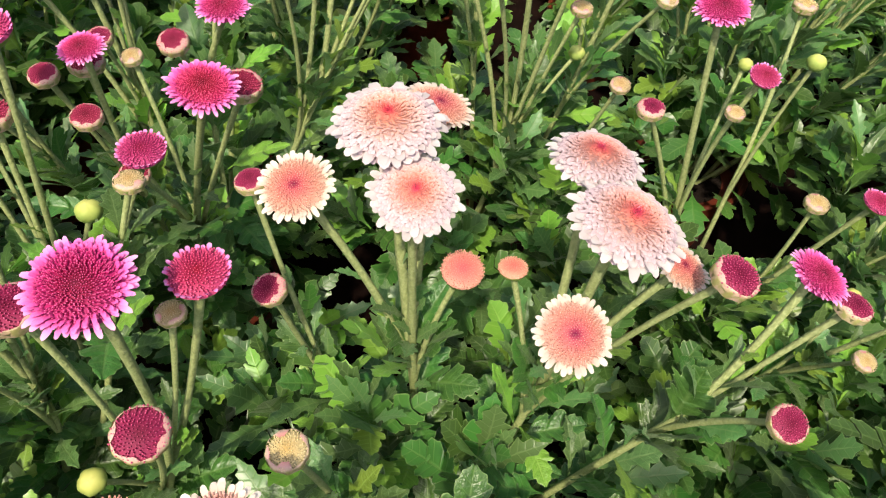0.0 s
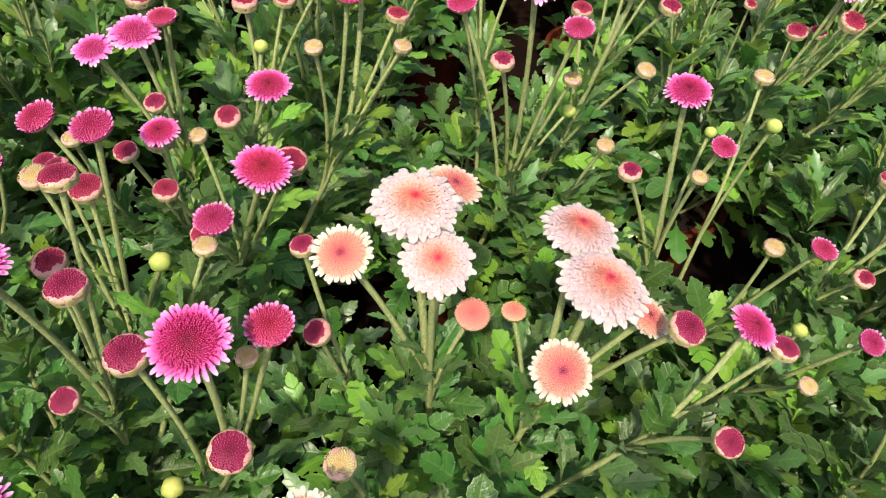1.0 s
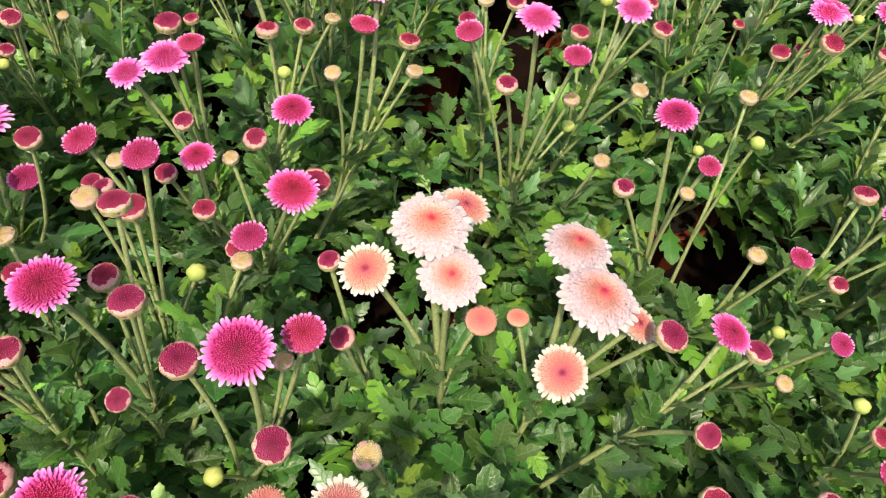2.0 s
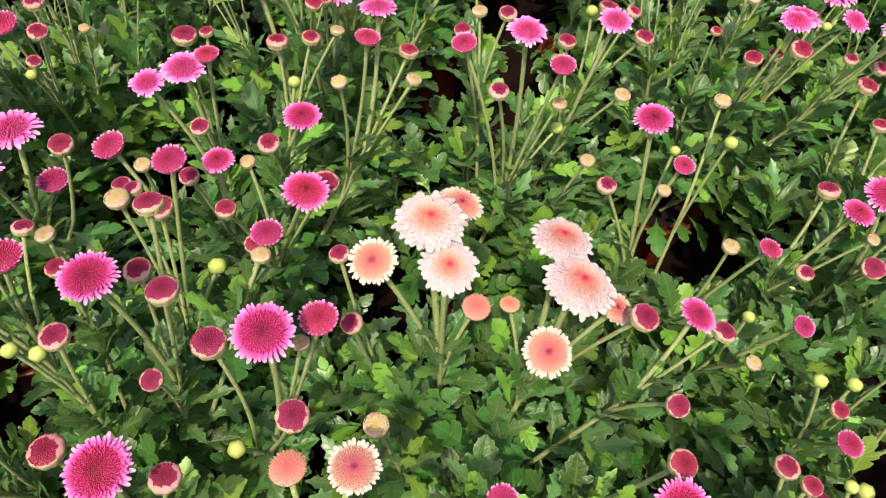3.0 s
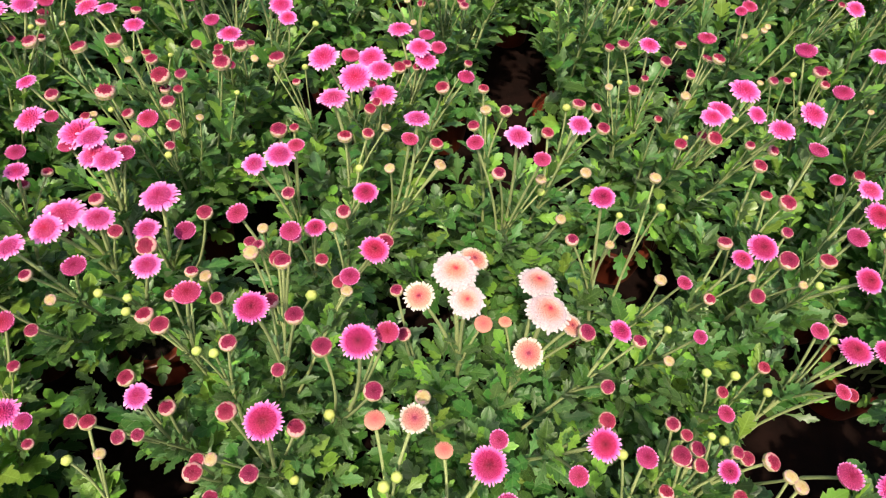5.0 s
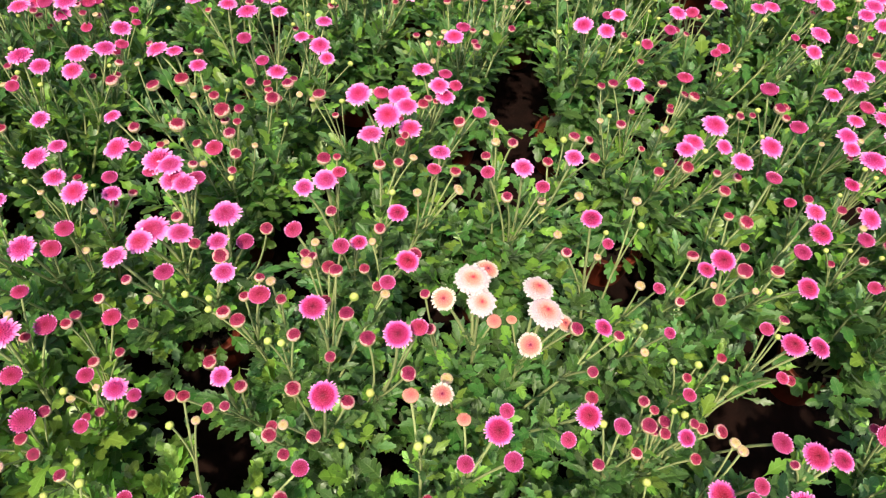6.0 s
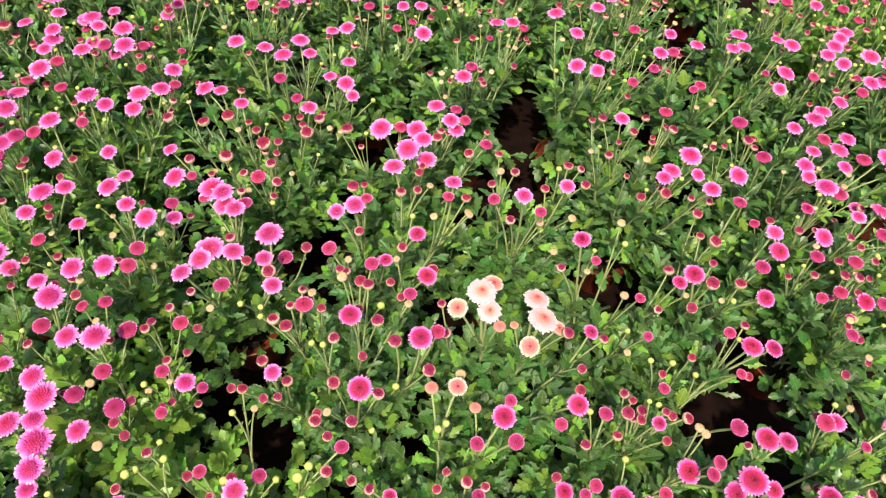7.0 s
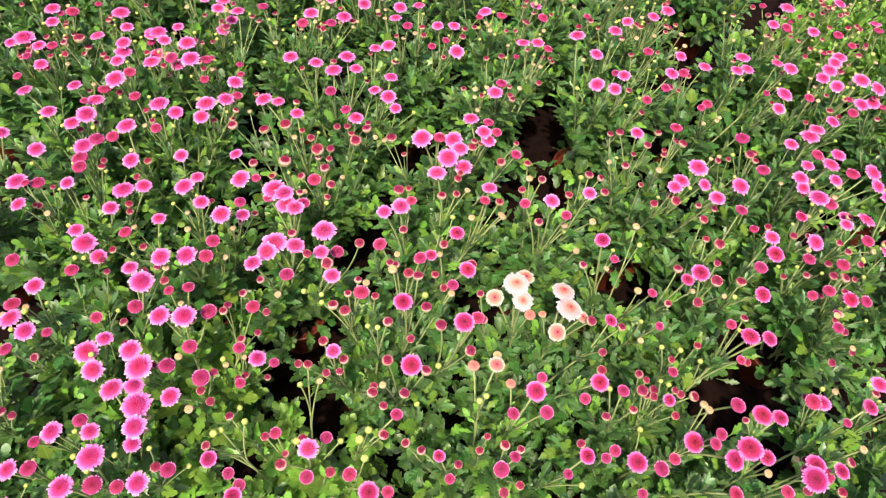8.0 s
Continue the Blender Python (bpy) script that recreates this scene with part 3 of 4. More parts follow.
def chrysanthemum(x, y, flowers, buds, joined=None, label=PLANT_LABEL, filler=20, young=0.12):
    """A plant whose leafy shoots fan out of its pot and part into bare flower stalks; each flower or bud: kind, place and width in millimetres; filler: how many shoots bear no flower."""
    rng = random.Random(int(1000 * (x + 5) + 77 * (y + 5) * 10))
    fine = not joined and -0.5 < x < 0.5 and -0.2 < y < 0.5
    if joined is None:
        joined = not (-0.36 < x < 0.36 and -0.1 < y < 0.36)
    plant = tagged(new("chrysanthemum"), label, "flower", "chrysanthemums in the bed")
    plant.location = (x, y, POT_TOP)
    base = Vector((x, y, POT_TOP))
    sides = 10 if fine else 5
    close = abs(x) < 0.3 and -0.05 < y < 0.3
    spots = []
    looks = HEADS if fine else FAR_HEADS
    if not fine:
        buds = buds + side_buds(flowers + buds, rng)
        for k in range(max(0, 31 - len(flowers) - len(buds))):
            a, r = rng.uniform(0, 6.28), 0.16 * math.sqrt(rng.random())
            small, width = rng.choices((("H", 21), ("B", 16), ("C", 12), ("Y", 10)), (3, 5, 2, 3))[0]
            buds = buds + [(small, x + r * math.cos(a), y + r * math.sin(a), rng.uniform(0.375, 0.425), width * rng.uniform(0.85, 1.15))]
    every = flowers + buds
    tops = [(Vector(h[1:4]) - base, h[4]) for h in every]

    def leaf(points, t, turn, angle, size, slim=False, low=False, fresh=young):
        spots.append((leaf_pose(along(points, t), heading(points, t), turn, angle, size, rng), int(rng.random() < fresh), slim, low))

    def leafy(points, count, start, low):
        turn = rng.uniform(0, 6.28)
        for k in range(count):
            t = start + (0.98 - start) * (k + rng.uniform(-0.3, 0.3)) / count
            turn += 2.4 + rng.uniform(-0.4, 0.4)
            leaf(points, t, turn, 1.5 - 0.95 * t + rng.uniform(-0.25, 0.25), (0.062 - 0.016 * t) * rng.uniform(0.75, 1.15), rng.random() < 1.3 * t - 0.6, low, young * (1.6 if t > 0.7 else 0.8))
        for k in range(8):
            turn += 2.4
            leaf(points, rng.uniform(0.8, 0.98), turn, rng.uniform(0.10, 0.50), rng.uniform(0.034, 0.054), k % 4 != 0, low or not close, young * 1.6)

    for members in gather(tops):
        mean = sum((tops[i][0] for i in members), Vector()) / len(members)
        node = Vector((mean.x * 0.80, mean.y * 0.80, max(0.13, min(tops[i][0].z for i in members) - rng.uniform(0.06, 0.105))))
        foot = Vector((mean.x * 0.12 + rng.uniform(-0.02, 0.02), mean.y * 0.12 + rng.uniform(-0.02, 0.02), 0))
        shoot = stem_curve(node, foot, rng.uniform(0.5, 0.75))
        thick = 0.0017 + 0.00015 * len(members)
        child("main_stem", mesh("main_stem", *tube(shoot, [thick * (1.25 - 0.045 * i) for i in range(9)], sides), STEM), plant)
        leafy(shoot, 15, 0.25, False)
        for i in members:
            kind, hx, hy, hz, width, *tilt = every[i]
            top = tops[i][0]
            variant = rng.choice(looks[kind])
            lean = Vector((rng.uniform(-0.15, 0.15), rng.uniform(-0.3, 0.08), 0)) if not tilt else Vector((*tilt, 0))
            start = shoot[-1] if i == members[0] else along(shoot, rng.uniform(0.74, 0.97))
            root, up, m = head_pose(top, (top - start).normalized(), width * 0.001, DOME[kind], lean)
            end = root - up * (width * 0.0005 * 0.3)
            reach = (end - start).length
            bent = start.lerp(end, 0.5) * 0.55 + (start + heading(shoot, 0.95) * reach * 0.5) * 0.45
            points = [start.lerp(bent, t).lerp(bent.lerp(end, t), t) for t in (k / 8 for k in range(9))]
            thick = (0.0010 if fine else 0.0008) + 0.026 * width * 0.001
            child("flower_stalk", mesh("flower_stalk", *tube(points, [thick * (1.15 - 0.2 * k / 8 + 0.25 * (k == 8)) * (1 + 0.10 * ((k * 7) % 3 == 1)) for k in range(9)], sides), STEM), plant)
            head = child(HEAD_NAMES[kind], variant["disc"], plant, m, HEAD_LABELS[kind])
            for key, part_name in (("rays", "ray_petals"), ("bracts", "bract_ring"), ("calyx", "calyx")):
                if key in variant:
                    child(part_name, variant[key], head)
            turn = rng.uniform(0, 6.28)
            for k in range(min(5, int(reach / 0.02))):
                turn += 2.6
                leaf(points, 0.05 + 0.12 * k + rng.uniform(0, 0.08), turn, rng.uniform(0.2, 0.55), rng.uniform(0.022, 0.042) * (1 - 0.12 * k), True, not close)
    for k in range(filler):
        a, r = 2.4 * k + rng.uniform(-0.3, 0.3), 0.175 * math.sqrt((k + 0.5) / filler)
        tip = Vector((math.cos(a) * r, math.sin(a) * r, rng.uniform(0.13, 0.22) - 1.1 * max(0.0, r - 0.09)))
        leafy(stem_curve(tip, Vector((tip.x * 0.2, tip.y * 0.2, 0)), 0.6), 13, 0.3, True)
    skirt = len(spots)
    for k in range(14):
        a = 6.28 * k / 14
        out = [Vector((math.cos(a) * q, math.sin(a) * q, 0.01 + 0.3 * q)) for q in (0.03, 0.05, 0.07)]
        leaf(out, 0.5, rng.uniform(0, 6.28), rng.uniform(0.2, 0.7), rng.uniform(0.045, 0.062), False, True)
    kept = []
    for k, spot in enumerate(spots):
        tip = base + spot[0] @ Vector((0, 0.8, 0))
        if tip.z > 0.015 and (k >= skirt or not in_gap(tip) and not in_gap(base + spot[0].translation)):
            kept.append(spot)
    foliage(plant, kept, rng, joined, LOW_ARRAYS if fine else FAR_ARRAYS)
    return plant


def flower_pot_meshes():
    def lathe(profile, mat, name, sides=28):
        verts, faces = [], []
        for r, z in profile:
            for k in range(sides):
                b = 2 * math.pi * k / sides
                verts.append((r * math.cos(b), r * math.sin(b), z))
        for i in range(len(profile) - 1):
            for k in range(sides):
                a, b = i * sides + k, i * sides + (k + 1) % sides
                faces.append((a, b, b + sides, a + sides))
        faces.append(tuple(range(sides))[::-1])
        return mesh(name, verts, faces, mat, smooth=False)
    body = lathe([(0.048, 0.0), (0.050, 0.002), (0.062, 0.098), (0.060, 0.098), (0.058, 0.08)], TERRACOTTA, "body")
    rim = lathe([(0.0625, 0.094), (0.068, 0.094), (0.069, 0.112), (0.067, 0.113), (0.063, 0.112), (0.0625, 0.098)], TERRACOTTA, "rim")
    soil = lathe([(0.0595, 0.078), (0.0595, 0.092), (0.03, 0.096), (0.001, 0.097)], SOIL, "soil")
    return body, rim, soil


POT_TOP = 0.095
POT = flower_pot_meshes()


def flower_pot(x, y):
    pot = tagged(new("flower_pot"), "terracotta coloured plastic pot with dark soil", "flower pot", "pots in the bed")
    pot.location = (x, y, 0)
    for name, me in zip(("body", "rim", "soil"), POT):
        child(name, me, pot)


# ---- ground ----
def ground_sheet():
    n, verts, faces = 60, [], []
    steps = [-400, -60, -12, -5] + [-3 + 6 * i / n for i in range(n + 1)] + [5, 12, 60, 400]
    for yy in steps:
        for xx in steps:
            near = abs(xx) <= 3 and abs(yy) <= 3
            verts.append((xx, yy + 0.5, 0.006 * noise.noise(Vector((xx * 6, yy * 6, 0))) if near else 0.0))
    w = len(steps)
    for j in range(w - 1):
        for i in range(w - 1):
            a = j * w + i
            faces.append((a, a + 1, a + w + 1, a + w))
    return tagged(new("ground", mesh("ground", verts, faces, GROUND)), "very dark soil between the pots", "ground", kind="structure")


ground_sheet()

# ---- plants near the walk ----
GAPS += [(-0.471, 0.253, -0.400, 0.152, 0.055), (-0.388, 0.074, -0.359, 0.002, 0.046), (-0.535, -0.042, -0.484, -0.096, 0.029), (-0.380, 0.509, -0.352, 0.372, 0.049), (-0.266, 0.856, -0.255, 0.667, 0.047), (0.139, 0.945, 0.089, 0.742, 0.080), (0.330, 0.466, 0.243, 0.325, 0.064), (0.622, 0.275, 0.500, 0.173, 0.065), (0.490, 0.132, 0.378, 0.062, 0.065), (0.582, -0.000, 0.466, -0.061, 0.046), (-0.129, 0.073, -0.139, 0.001, 0.023), (0.490, 0.944, 0.387, 0.742, 0.033), (0.836, 0.634, 0.682, 0.478, 0.029)]
chrysanthemum(-0.738, -0.137,
    flowers=[("V", -0.652, -0.041, 0.430, 52.4), ("V", -0.688, -0.132, 0.447, 46.4), ("V", -0.699, -0.017, 0.433, 43.6), ("V", -0.721, -0.176, 0.437, 42.1), ("V", -0.641, -0.080, 0.437, 41.1), ("V", -0.613, -0.164, 0.431, 37.7), ("V", -0.767, -0.093, 0.435, 37.2), ("V", -0.665, -0.009, 0.431, 35.5), ("V", -0.808, -0.154, 0.438, 34.1), ("V", -0.708, -0.089, 0.433, 31.2), ("H", -0.676, -0.170, 0.435, 30.5), ("V", -0.640, -0.104, 0.426, 30.3), ("H", -0.778, -0.150, 0.437, 26.5), ("H", -0.574, -0.141, 0.426, 26.2), ("H", -0.729, -0.072, 0.434, 24.3), ("H", -0.640, -0.171, 0.433, 23.0), ("H", -0.786, -0.110, 0.435, 20.2)],
    buds=[("B", -0.593, -0.138, 0.428, 16.6)])
chrysanthemum(-0.411, -0.117,
    flowers=[("V", -0.364, -0.099, 0.427, 35.9), ("O", -0.263, -0.156, 0.401, 35.6), ("O", -0.470, -0.173, 0.417, 29.4), ("O", -0.520, -0.119, 0.416, 28.6), ("H", -0.297, -0.129, 0.399, 24.4), ("H", -0.364, -0.137, 0.401, 24.2), ("H", -0.228, -0.029, 0.406, 22.9), ("H", -0.342, -0.070, 0.395, 22.5), ("H", -0.427, -0.067, 0.397, 21.5), ("H", -0.233, -0.155, 0.402, 21.4), ("H", -0.464, -0.157, 0.414, 21.0), ("H", -0.484, -0.140, 0.415, 20.3)],
    buds=[("B", -0.508, -0.042, 0.398, 15.5), ("B", -0.444, -0.072, 0.392, 15.5), ("B", -0.531, -0.097, 0.411, 15.5), ("B", -0.380, -0.074, 0.399, 15.5), ("Y", -0.402, 0.025, 0.384, 11.5), ("Y", -0.515, -0.068, 0.403, 11.5), ("Y", -0.318, -0.073, 0.390, 11.5), ("B", -0.408, -0.119, 0.402, 19.9), ("B", -0.247, -0.063, 0.402, 17.8), ("B", -0.394, 0.064, 0.386, 17.2), ("B", -0.328, -0.127, 0.399, 17.2), ("Y", -0.287, -0.072, 0.399, 16.8), ("Y", -0.275, -0.102, 0.399, 14.7), ("Y", -0.273, -0.056, 0.400, 14.1), ("Y", -0.390, -0.078, 0.396, 14.0), ("Y", -0.479, -0.052, 0.403, 12.2), ("B", -0.404, -0.101, 0.399, 11.9), ("C", -0.367, 0.029, 0.395, 11.6)], young=0.65, filler=24, label=YOUNG_LABEL)
chrysanthemum(-0.093, -0.088,
    flowers=[("O", 0.009, 0.016, 0.426, 38.6), ("S", -0.062, 0.049, 0.454, 31.1, 0.00, -0.20), ("O", 0.095, -0.082, 0.397, 30.1), ("H", -0.054, -0.117, 0.419, 28.0), ("H", 0.025, -0.021, 0.424, 25.7), ("H", -0.032, -0.025, 0.424, 22.7), ("O", -0.154, -0.097, 0.411, 22.0), ("P", -0.100, 0.053, 0.439, 21.6), ("H", -0.031, -0.096, 0.421, 20.1), ("P", -0.033, 0.033, 0.415, 19.1), ("H", 0.054, -0.119, 0.417, 18.1), ("H", -0.136, -0.133, 0.411, 18.0)],
    buds=[("B", -0.210, -0.074, 0.398, 15.5), ("B", -0.184, -0.086, 0.401, 15.5), ("B", -0.047, -0.078, 0.421, 17.5), ("B", -0.051, -0.152, 0.417, 16.8), ("B", -0.123, -0.110, 0.413, 14.5), ("B", -0.025, -0.140, 0.418, 14.3), ("B", -0.021, -0.084, 0.421, 13.8), ("B", -0.089, -0.088, 0.418, 13.8), ("Y", -0.089, -0.005, 0.422, 12.5), ("B", -0.076, -0.065, 0.420, 12.1), ("Y", -0.077, 0.004, 0.423, 11.8), ("Y", 0.075, -0.135, 0.414, 11.7)], young=0.20, label=PALE_LABEL)
chrysanthemum(0.194, -0.053,
    flowers=[("O", 0.301, -0.037, 0.355, 40.0), ("O", 0.177, -0.089, 0.399, 37.5), ("O", 0.339, -0.083, 0.410, 37.5), ("H", 0.329, -0.137, 0.408, 28.2), ("H", 0.213, -0.101, 0.407, 27.8), ("O", 0.250, 0.021, 0.401, 24.3), ("H", 0.166, 0.030, 0.412, 24.0), ("H", 0.331, -0.036, 0.400, 23.2), ("H", 0.316, -0.054, 0.402, 23.0), ("H", 0.238, -0.084, 0.406, 21.6), ("H", 0.137, -0.077, 0.413, 21.5), ("H", 0.120, -0.090, 0.414, 18.5), ("H", 0.174, -0.143, 0.407, 18.1)],
    buds=[("B", 0.182, 0.000, 0.402, 15.5), ("B", 0.129, -0.018, 0.412, 15.5), ("B", 0.224, 0.027, 0.398, 15.5), ("B", 0.216, 0.035, 0.387, 15.5), ("B", 0.266, 0.002, 0.377, 15.5), ("B", 0.084, -0.063, 0.400, 15.5), ("Y", 0.189, -0.034, 0.400, 11.5), ("Y", 0.141, 0.032, 0.413, 11.5), ("B", 0.200, 0.032, 0.413, 21.2), ("B", 0.300, 0.033, 0.395, 18.9), ("B", 0.239, 0.054, 0.367, 17.9), ("B", 0.202, 0.067, 0.404, 16.1), ("C", 0.321, 0.009, 0.396, 14.9), ("C", 0.314, 0.019, 0.395, 14.7), ("B", 0.265, 0.041, 0.398, 13.9), ("B", 0.213, 0.055, 0.405, 13.0), ("Y", 0.240, 0.056, 0.401, 9.1)])
chrysanthemum(0.417, -0.083,
    flowers=[("O", 0.463, -0.110, 0.417, 46.0), ("O", 0.358, -0.068, 0.431, 44.6), ("O", 0.417, 0.005, 0.394, 39.8), ("O", 0.473, -0.085, 0.414, 35.6), ("O", 0.599, 0.017, 0.422, 31.6), ("O", 0.444, -0.001, 0.399, 30.7), ("O", 0.510, -0.096, 0.420, 29.7), ("O", 0.397, -0.075, 0.406, 28.4), ("H", 0.411, -0.132, 0.414, 23.7), ("H", 0.550, -0.012, 0.416, 17.5)],
    buds=[("B", 0.530, -0.081, 0.421, 16.8), ("C", 0.557, -0.059, 0.423, 14.2), ("C", 0.390, -0.102, 0.409, 13.9), ("B", 0.381, -0.008, 0.397, 12.8)])
chrysanthemum(-0.872, 0.093,
    flowers=[("V", -0.703, 0.180, 0.451, 47.8), ("V", -0.767, 0.051, 0.424, 45.5), ("V", -0.928, 0.113, 0.413, 43.2), ("V", -0.739, 0.013, 0.434, 39.6), ("V", -0.885, 0.084, 0.423, 39.3), ("V", -0.916, 0.185, 0.407, 37.7), ("V", -0.732, 0.208, 0.451, 33.0), ("V", -0.738, 0.071, 0.436, 31.1), ("H", -0.940, 0.145, 0.407, 30.8), ("H", -0.704, 0.135, 0.438, 28.1), ("H", -0.857, 0.219, 0.414, 27.6), ("H", -0.904, 0.049, 0.422, 25.1), ("H", -0.765, 0.110, 0.436, 22.8), ("H", -0.843, 0.081, 0.428, 19.6)],
    buds=[("Y", -0.905, 0.126, 0.416, 13.1)], young=0.20)
chrysanthemum(-0.629, 0.040,
    flowers=[("V", -0.668, 0.025, 0.431, 51.4), ("V", -0.606, 0.110, 0.460, 45.0), ("V", -0.690, 0.053, 0.434, 41.4), ("V", -0.649, 0.109, 0.458, 39.1), ("V", -0.610, -0.017, 0.410, 37.9), ("V", -0.488, 0.075, 0.376, 35.8), ("H", -0.565, 0.016, 0.416, 32.7), ("H", -0.580, 0.140, 0.424, 31.6), ("H", -0.623, 0.031, 0.427, 29.7), ("H", -0.595, 0.069, 0.424, 27.5), ("H", -0.508, 0.163, 0.408, 27.2), ("H", -0.624, 0.183, 0.434, 23.8), ("H", -0.516, 0.080, 0.405, 23.1), ("H", -0.656, 0.172, 0.437, 20.5), ("H", -0.501, 0.015, 0.402, 19.5), ("H", -0.452, 0.059, 0.395, 19.0)],
    buds=[("B", -0.552, 0.161, 0.414, 15.5), ("B", -0.720, 0.108, 0.429, 15.5), ("B", -0.521, 0.106, 0.388, 15.5), ("B", -0.549, 0.031, 0.406, 15.5), ("B", -0.554, 0.143, 0.423, 15.5), ("B", -0.543, -0.021, 0.404, 15.5), ("Y", -0.544, 0.063, 0.391, 11.5), ("C", -0.570, -0.041, 0.419, 14.9), ("Y", -0.522, -0.078, 0.414, 13.7)], young=0.5, filler=24, label=YOUNG_LABEL)
chrysanthemum(-0.279, 0.109,
    flowers=[("O", -0.208, 0.053, 0.427, 40.8, 0.00, -0.25), ("O", -0.119, 0.120, 0.469, 39.1, 0.00, -0.25), ("O", -0.229, 0.155, 0.469, 36.9, 0.10, -0.10), ("H", -0.308, 0.187, 0.441, 31.9), ("V", -0.352, 0.091, 0.388, 31.2), ("H", -0.093, 0.144, 0.443, 26.8), ("H", -0.203, 0.248, 0.472, 25.3), ("H", -0.139, 0.217, 0.433, 24.6), ("B", -0.159, 0.128, 0.439, 22.1), ("B", -0.251, 0.070, 0.407, 21.5), ("B", -0.336, 0.158, 0.420, 21.2), ("B", -0.362, 0.177, 0.407, 20.9), ("B", -0.104, 0.087, 0.424, 20.9), ("B", -0.224, 0.244, 0.425, 20.7), ("B", -0.187, 0.152, 0.460, 20.5), ("B", -0.273, 0.012, 0.399, 19.8), ("B", -0.181, 0.058, 0.396, 19.7), ("B", -0.375, 0.116, 0.377, 19.4)],
    buds=[("B", -0.336, 0.198, 0.415, 15.5), ("B", -0.319, 0.228, 0.418, 15.5), ("B", -0.359, 0.048, 0.386, 15.5), ("B", -0.412, 0.064, 0.384, 15.5), ("B", -0.272, 0.023, 0.396, 15.5), ("B", -0.252, -0.011, 0.396, 15.5), ("Y", -0.292, 0.131, 0.415, 11.5), ("Y", -0.384, 0.182, 0.403, 11.5), ("B", -0.205, 0.208, 0.475, 19.4), ("B", -0.223, 0.187, 0.427, 19.2), ("B", -0.337, 0.097, 0.341, 19.0), ("B", -0.255, 0.131, 0.436, 18.7), ("B", -0.217, 0.009, 0.407, 18.7), ("C", -0.255, 0.249, 0.428, 18.2), ("B", -0.213, 0.127, 0.380, 16.3), ("B", -0.284, 0.194, 0.417, 15.7), ("B", -0.250, 0.264, 0.422, 15.3), ("Y", -0.190, 0.227, 0.374, 15.1), ("C", -0.304, 0.224, 0.415, 14.7), ("C", -0.141, 0.201, 0.429, 14.1), ("Y", -0.158, 0.094, 0.337, 13.7), ("B", -0.334, 0.046, 0.400, 13.7), ("C", -0.256, 0.022, 0.407, 13.2), ("Y", -0.195, 0.034, 0.294, 12.4), ("C", -0.105, 0.134, 0.428, 12.2), ("Y", -0.274, 0.129, 0.414, 11.6)])
chrysanthemum(-0.000, 0.116,
    flowers=[("W", 0.075, 0.167, 0.459, 53.0, 0.22, 0.00), ("W", -0.024, 0.206, 0.471, 52.1, 0.02, -0.12), ("W", 0.067, 0.205, 0.456, 46.5, 0.10, 0.05), ("W", -0.011, 0.176, 0.458, 41.9, 0.12, -0.36), ("S", 0.056, 0.135, 0.418, 36.4, 0.10, -0.45), ("S", -0.002, 0.229, 0.457, 35.1, 0.30, 0.00), ("S", -0.062, 0.185, 0.447, 35.0, 0.00, -0.40), ("O", 0.121, 0.036, 0.429, 34.8), ("S", 0.104, 0.164, 0.429, 29.6, 0.30, 0.00), ("O", 0.151, 0.151, 0.445, 26.9, 0.25, -0.10), ("P", 0.012, 0.183, 0.394, 22.3), ("H", 0.094, 0.008, 0.420, 21.2), ("H", 0.018, 0.036, 0.437, 20.3), ("P", 0.038, 0.191, 0.386, 16.1)],
    buds=[("B", 0.113, 0.145, 0.451, 19.1), ("B", 0.129, 0.062, 0.422, 18.0), ("B", -0.078, 0.165, 0.398, 16.7), ("C", -0.055, 0.087, 0.412, 16.7), ("B", 0.177, 0.151, 0.423, 16.1), ("B", 0.137, 0.101, 0.414, 15.8), ("B", -0.087, 0.202, 0.431, 14.9)], label=PALE_LABEL)
chrysanthemum(0.321, 0.102,
    flowers=[("O", 0.434, 0.160, 0.396, 38.7), ("O", 0.476, 0.161, 0.388, 33.6), ("H", 0.377, 0.021, 0.393, 30.1), ("H", 0.409, 0.190, 0.383, 22.4), ("H", 0.293, 0.103, 0.341, 21.7), ("H", 0.409, 0.114, 0.384, 19.8)],
    buds=[("B", 0.277, 0.037, 0.390, 15.5), ("B", 0.428, 0.116, 0.370, 15.5), ("Y", 0.267, 0.140, 0.370, 11.5), ("Y", 0.262, 0.058, 0.381, 11.5), ("B", 0.438, 0.205, 0.386, 16.7), ("B", 0.349, 0.158, 0.349, 15.5), ("B", 0.295, 0.129, 0.341, 14.7), ("Y", 0.319, 0.153, 0.335, 12.6), ("Y", 0.364, 0.141, 0.315, 12.3), ("Y", 0.421, 0.177, 0.384, 10.5)])
chrysanthemum(0.660, 0.275,
    flowers=[("O", 0.651, 0.244, 0.410, 34.5), ("H", 0.596, 0.338, 0.410, 27.9), ("H", 0.614, 0.264, 0.408, 27.0), ("H", 0.679, 0.240, 0.412, 25.6), ("H", 0.606, 0.181, 0.406, 23.8)],
    buds=[("B", 0.584, 0.303, 0.401, 15.5), ("B", 0.665, 0.303, 0.402, 15.5), ("B", 0.619, 0.175, 0.401, 15.5)])
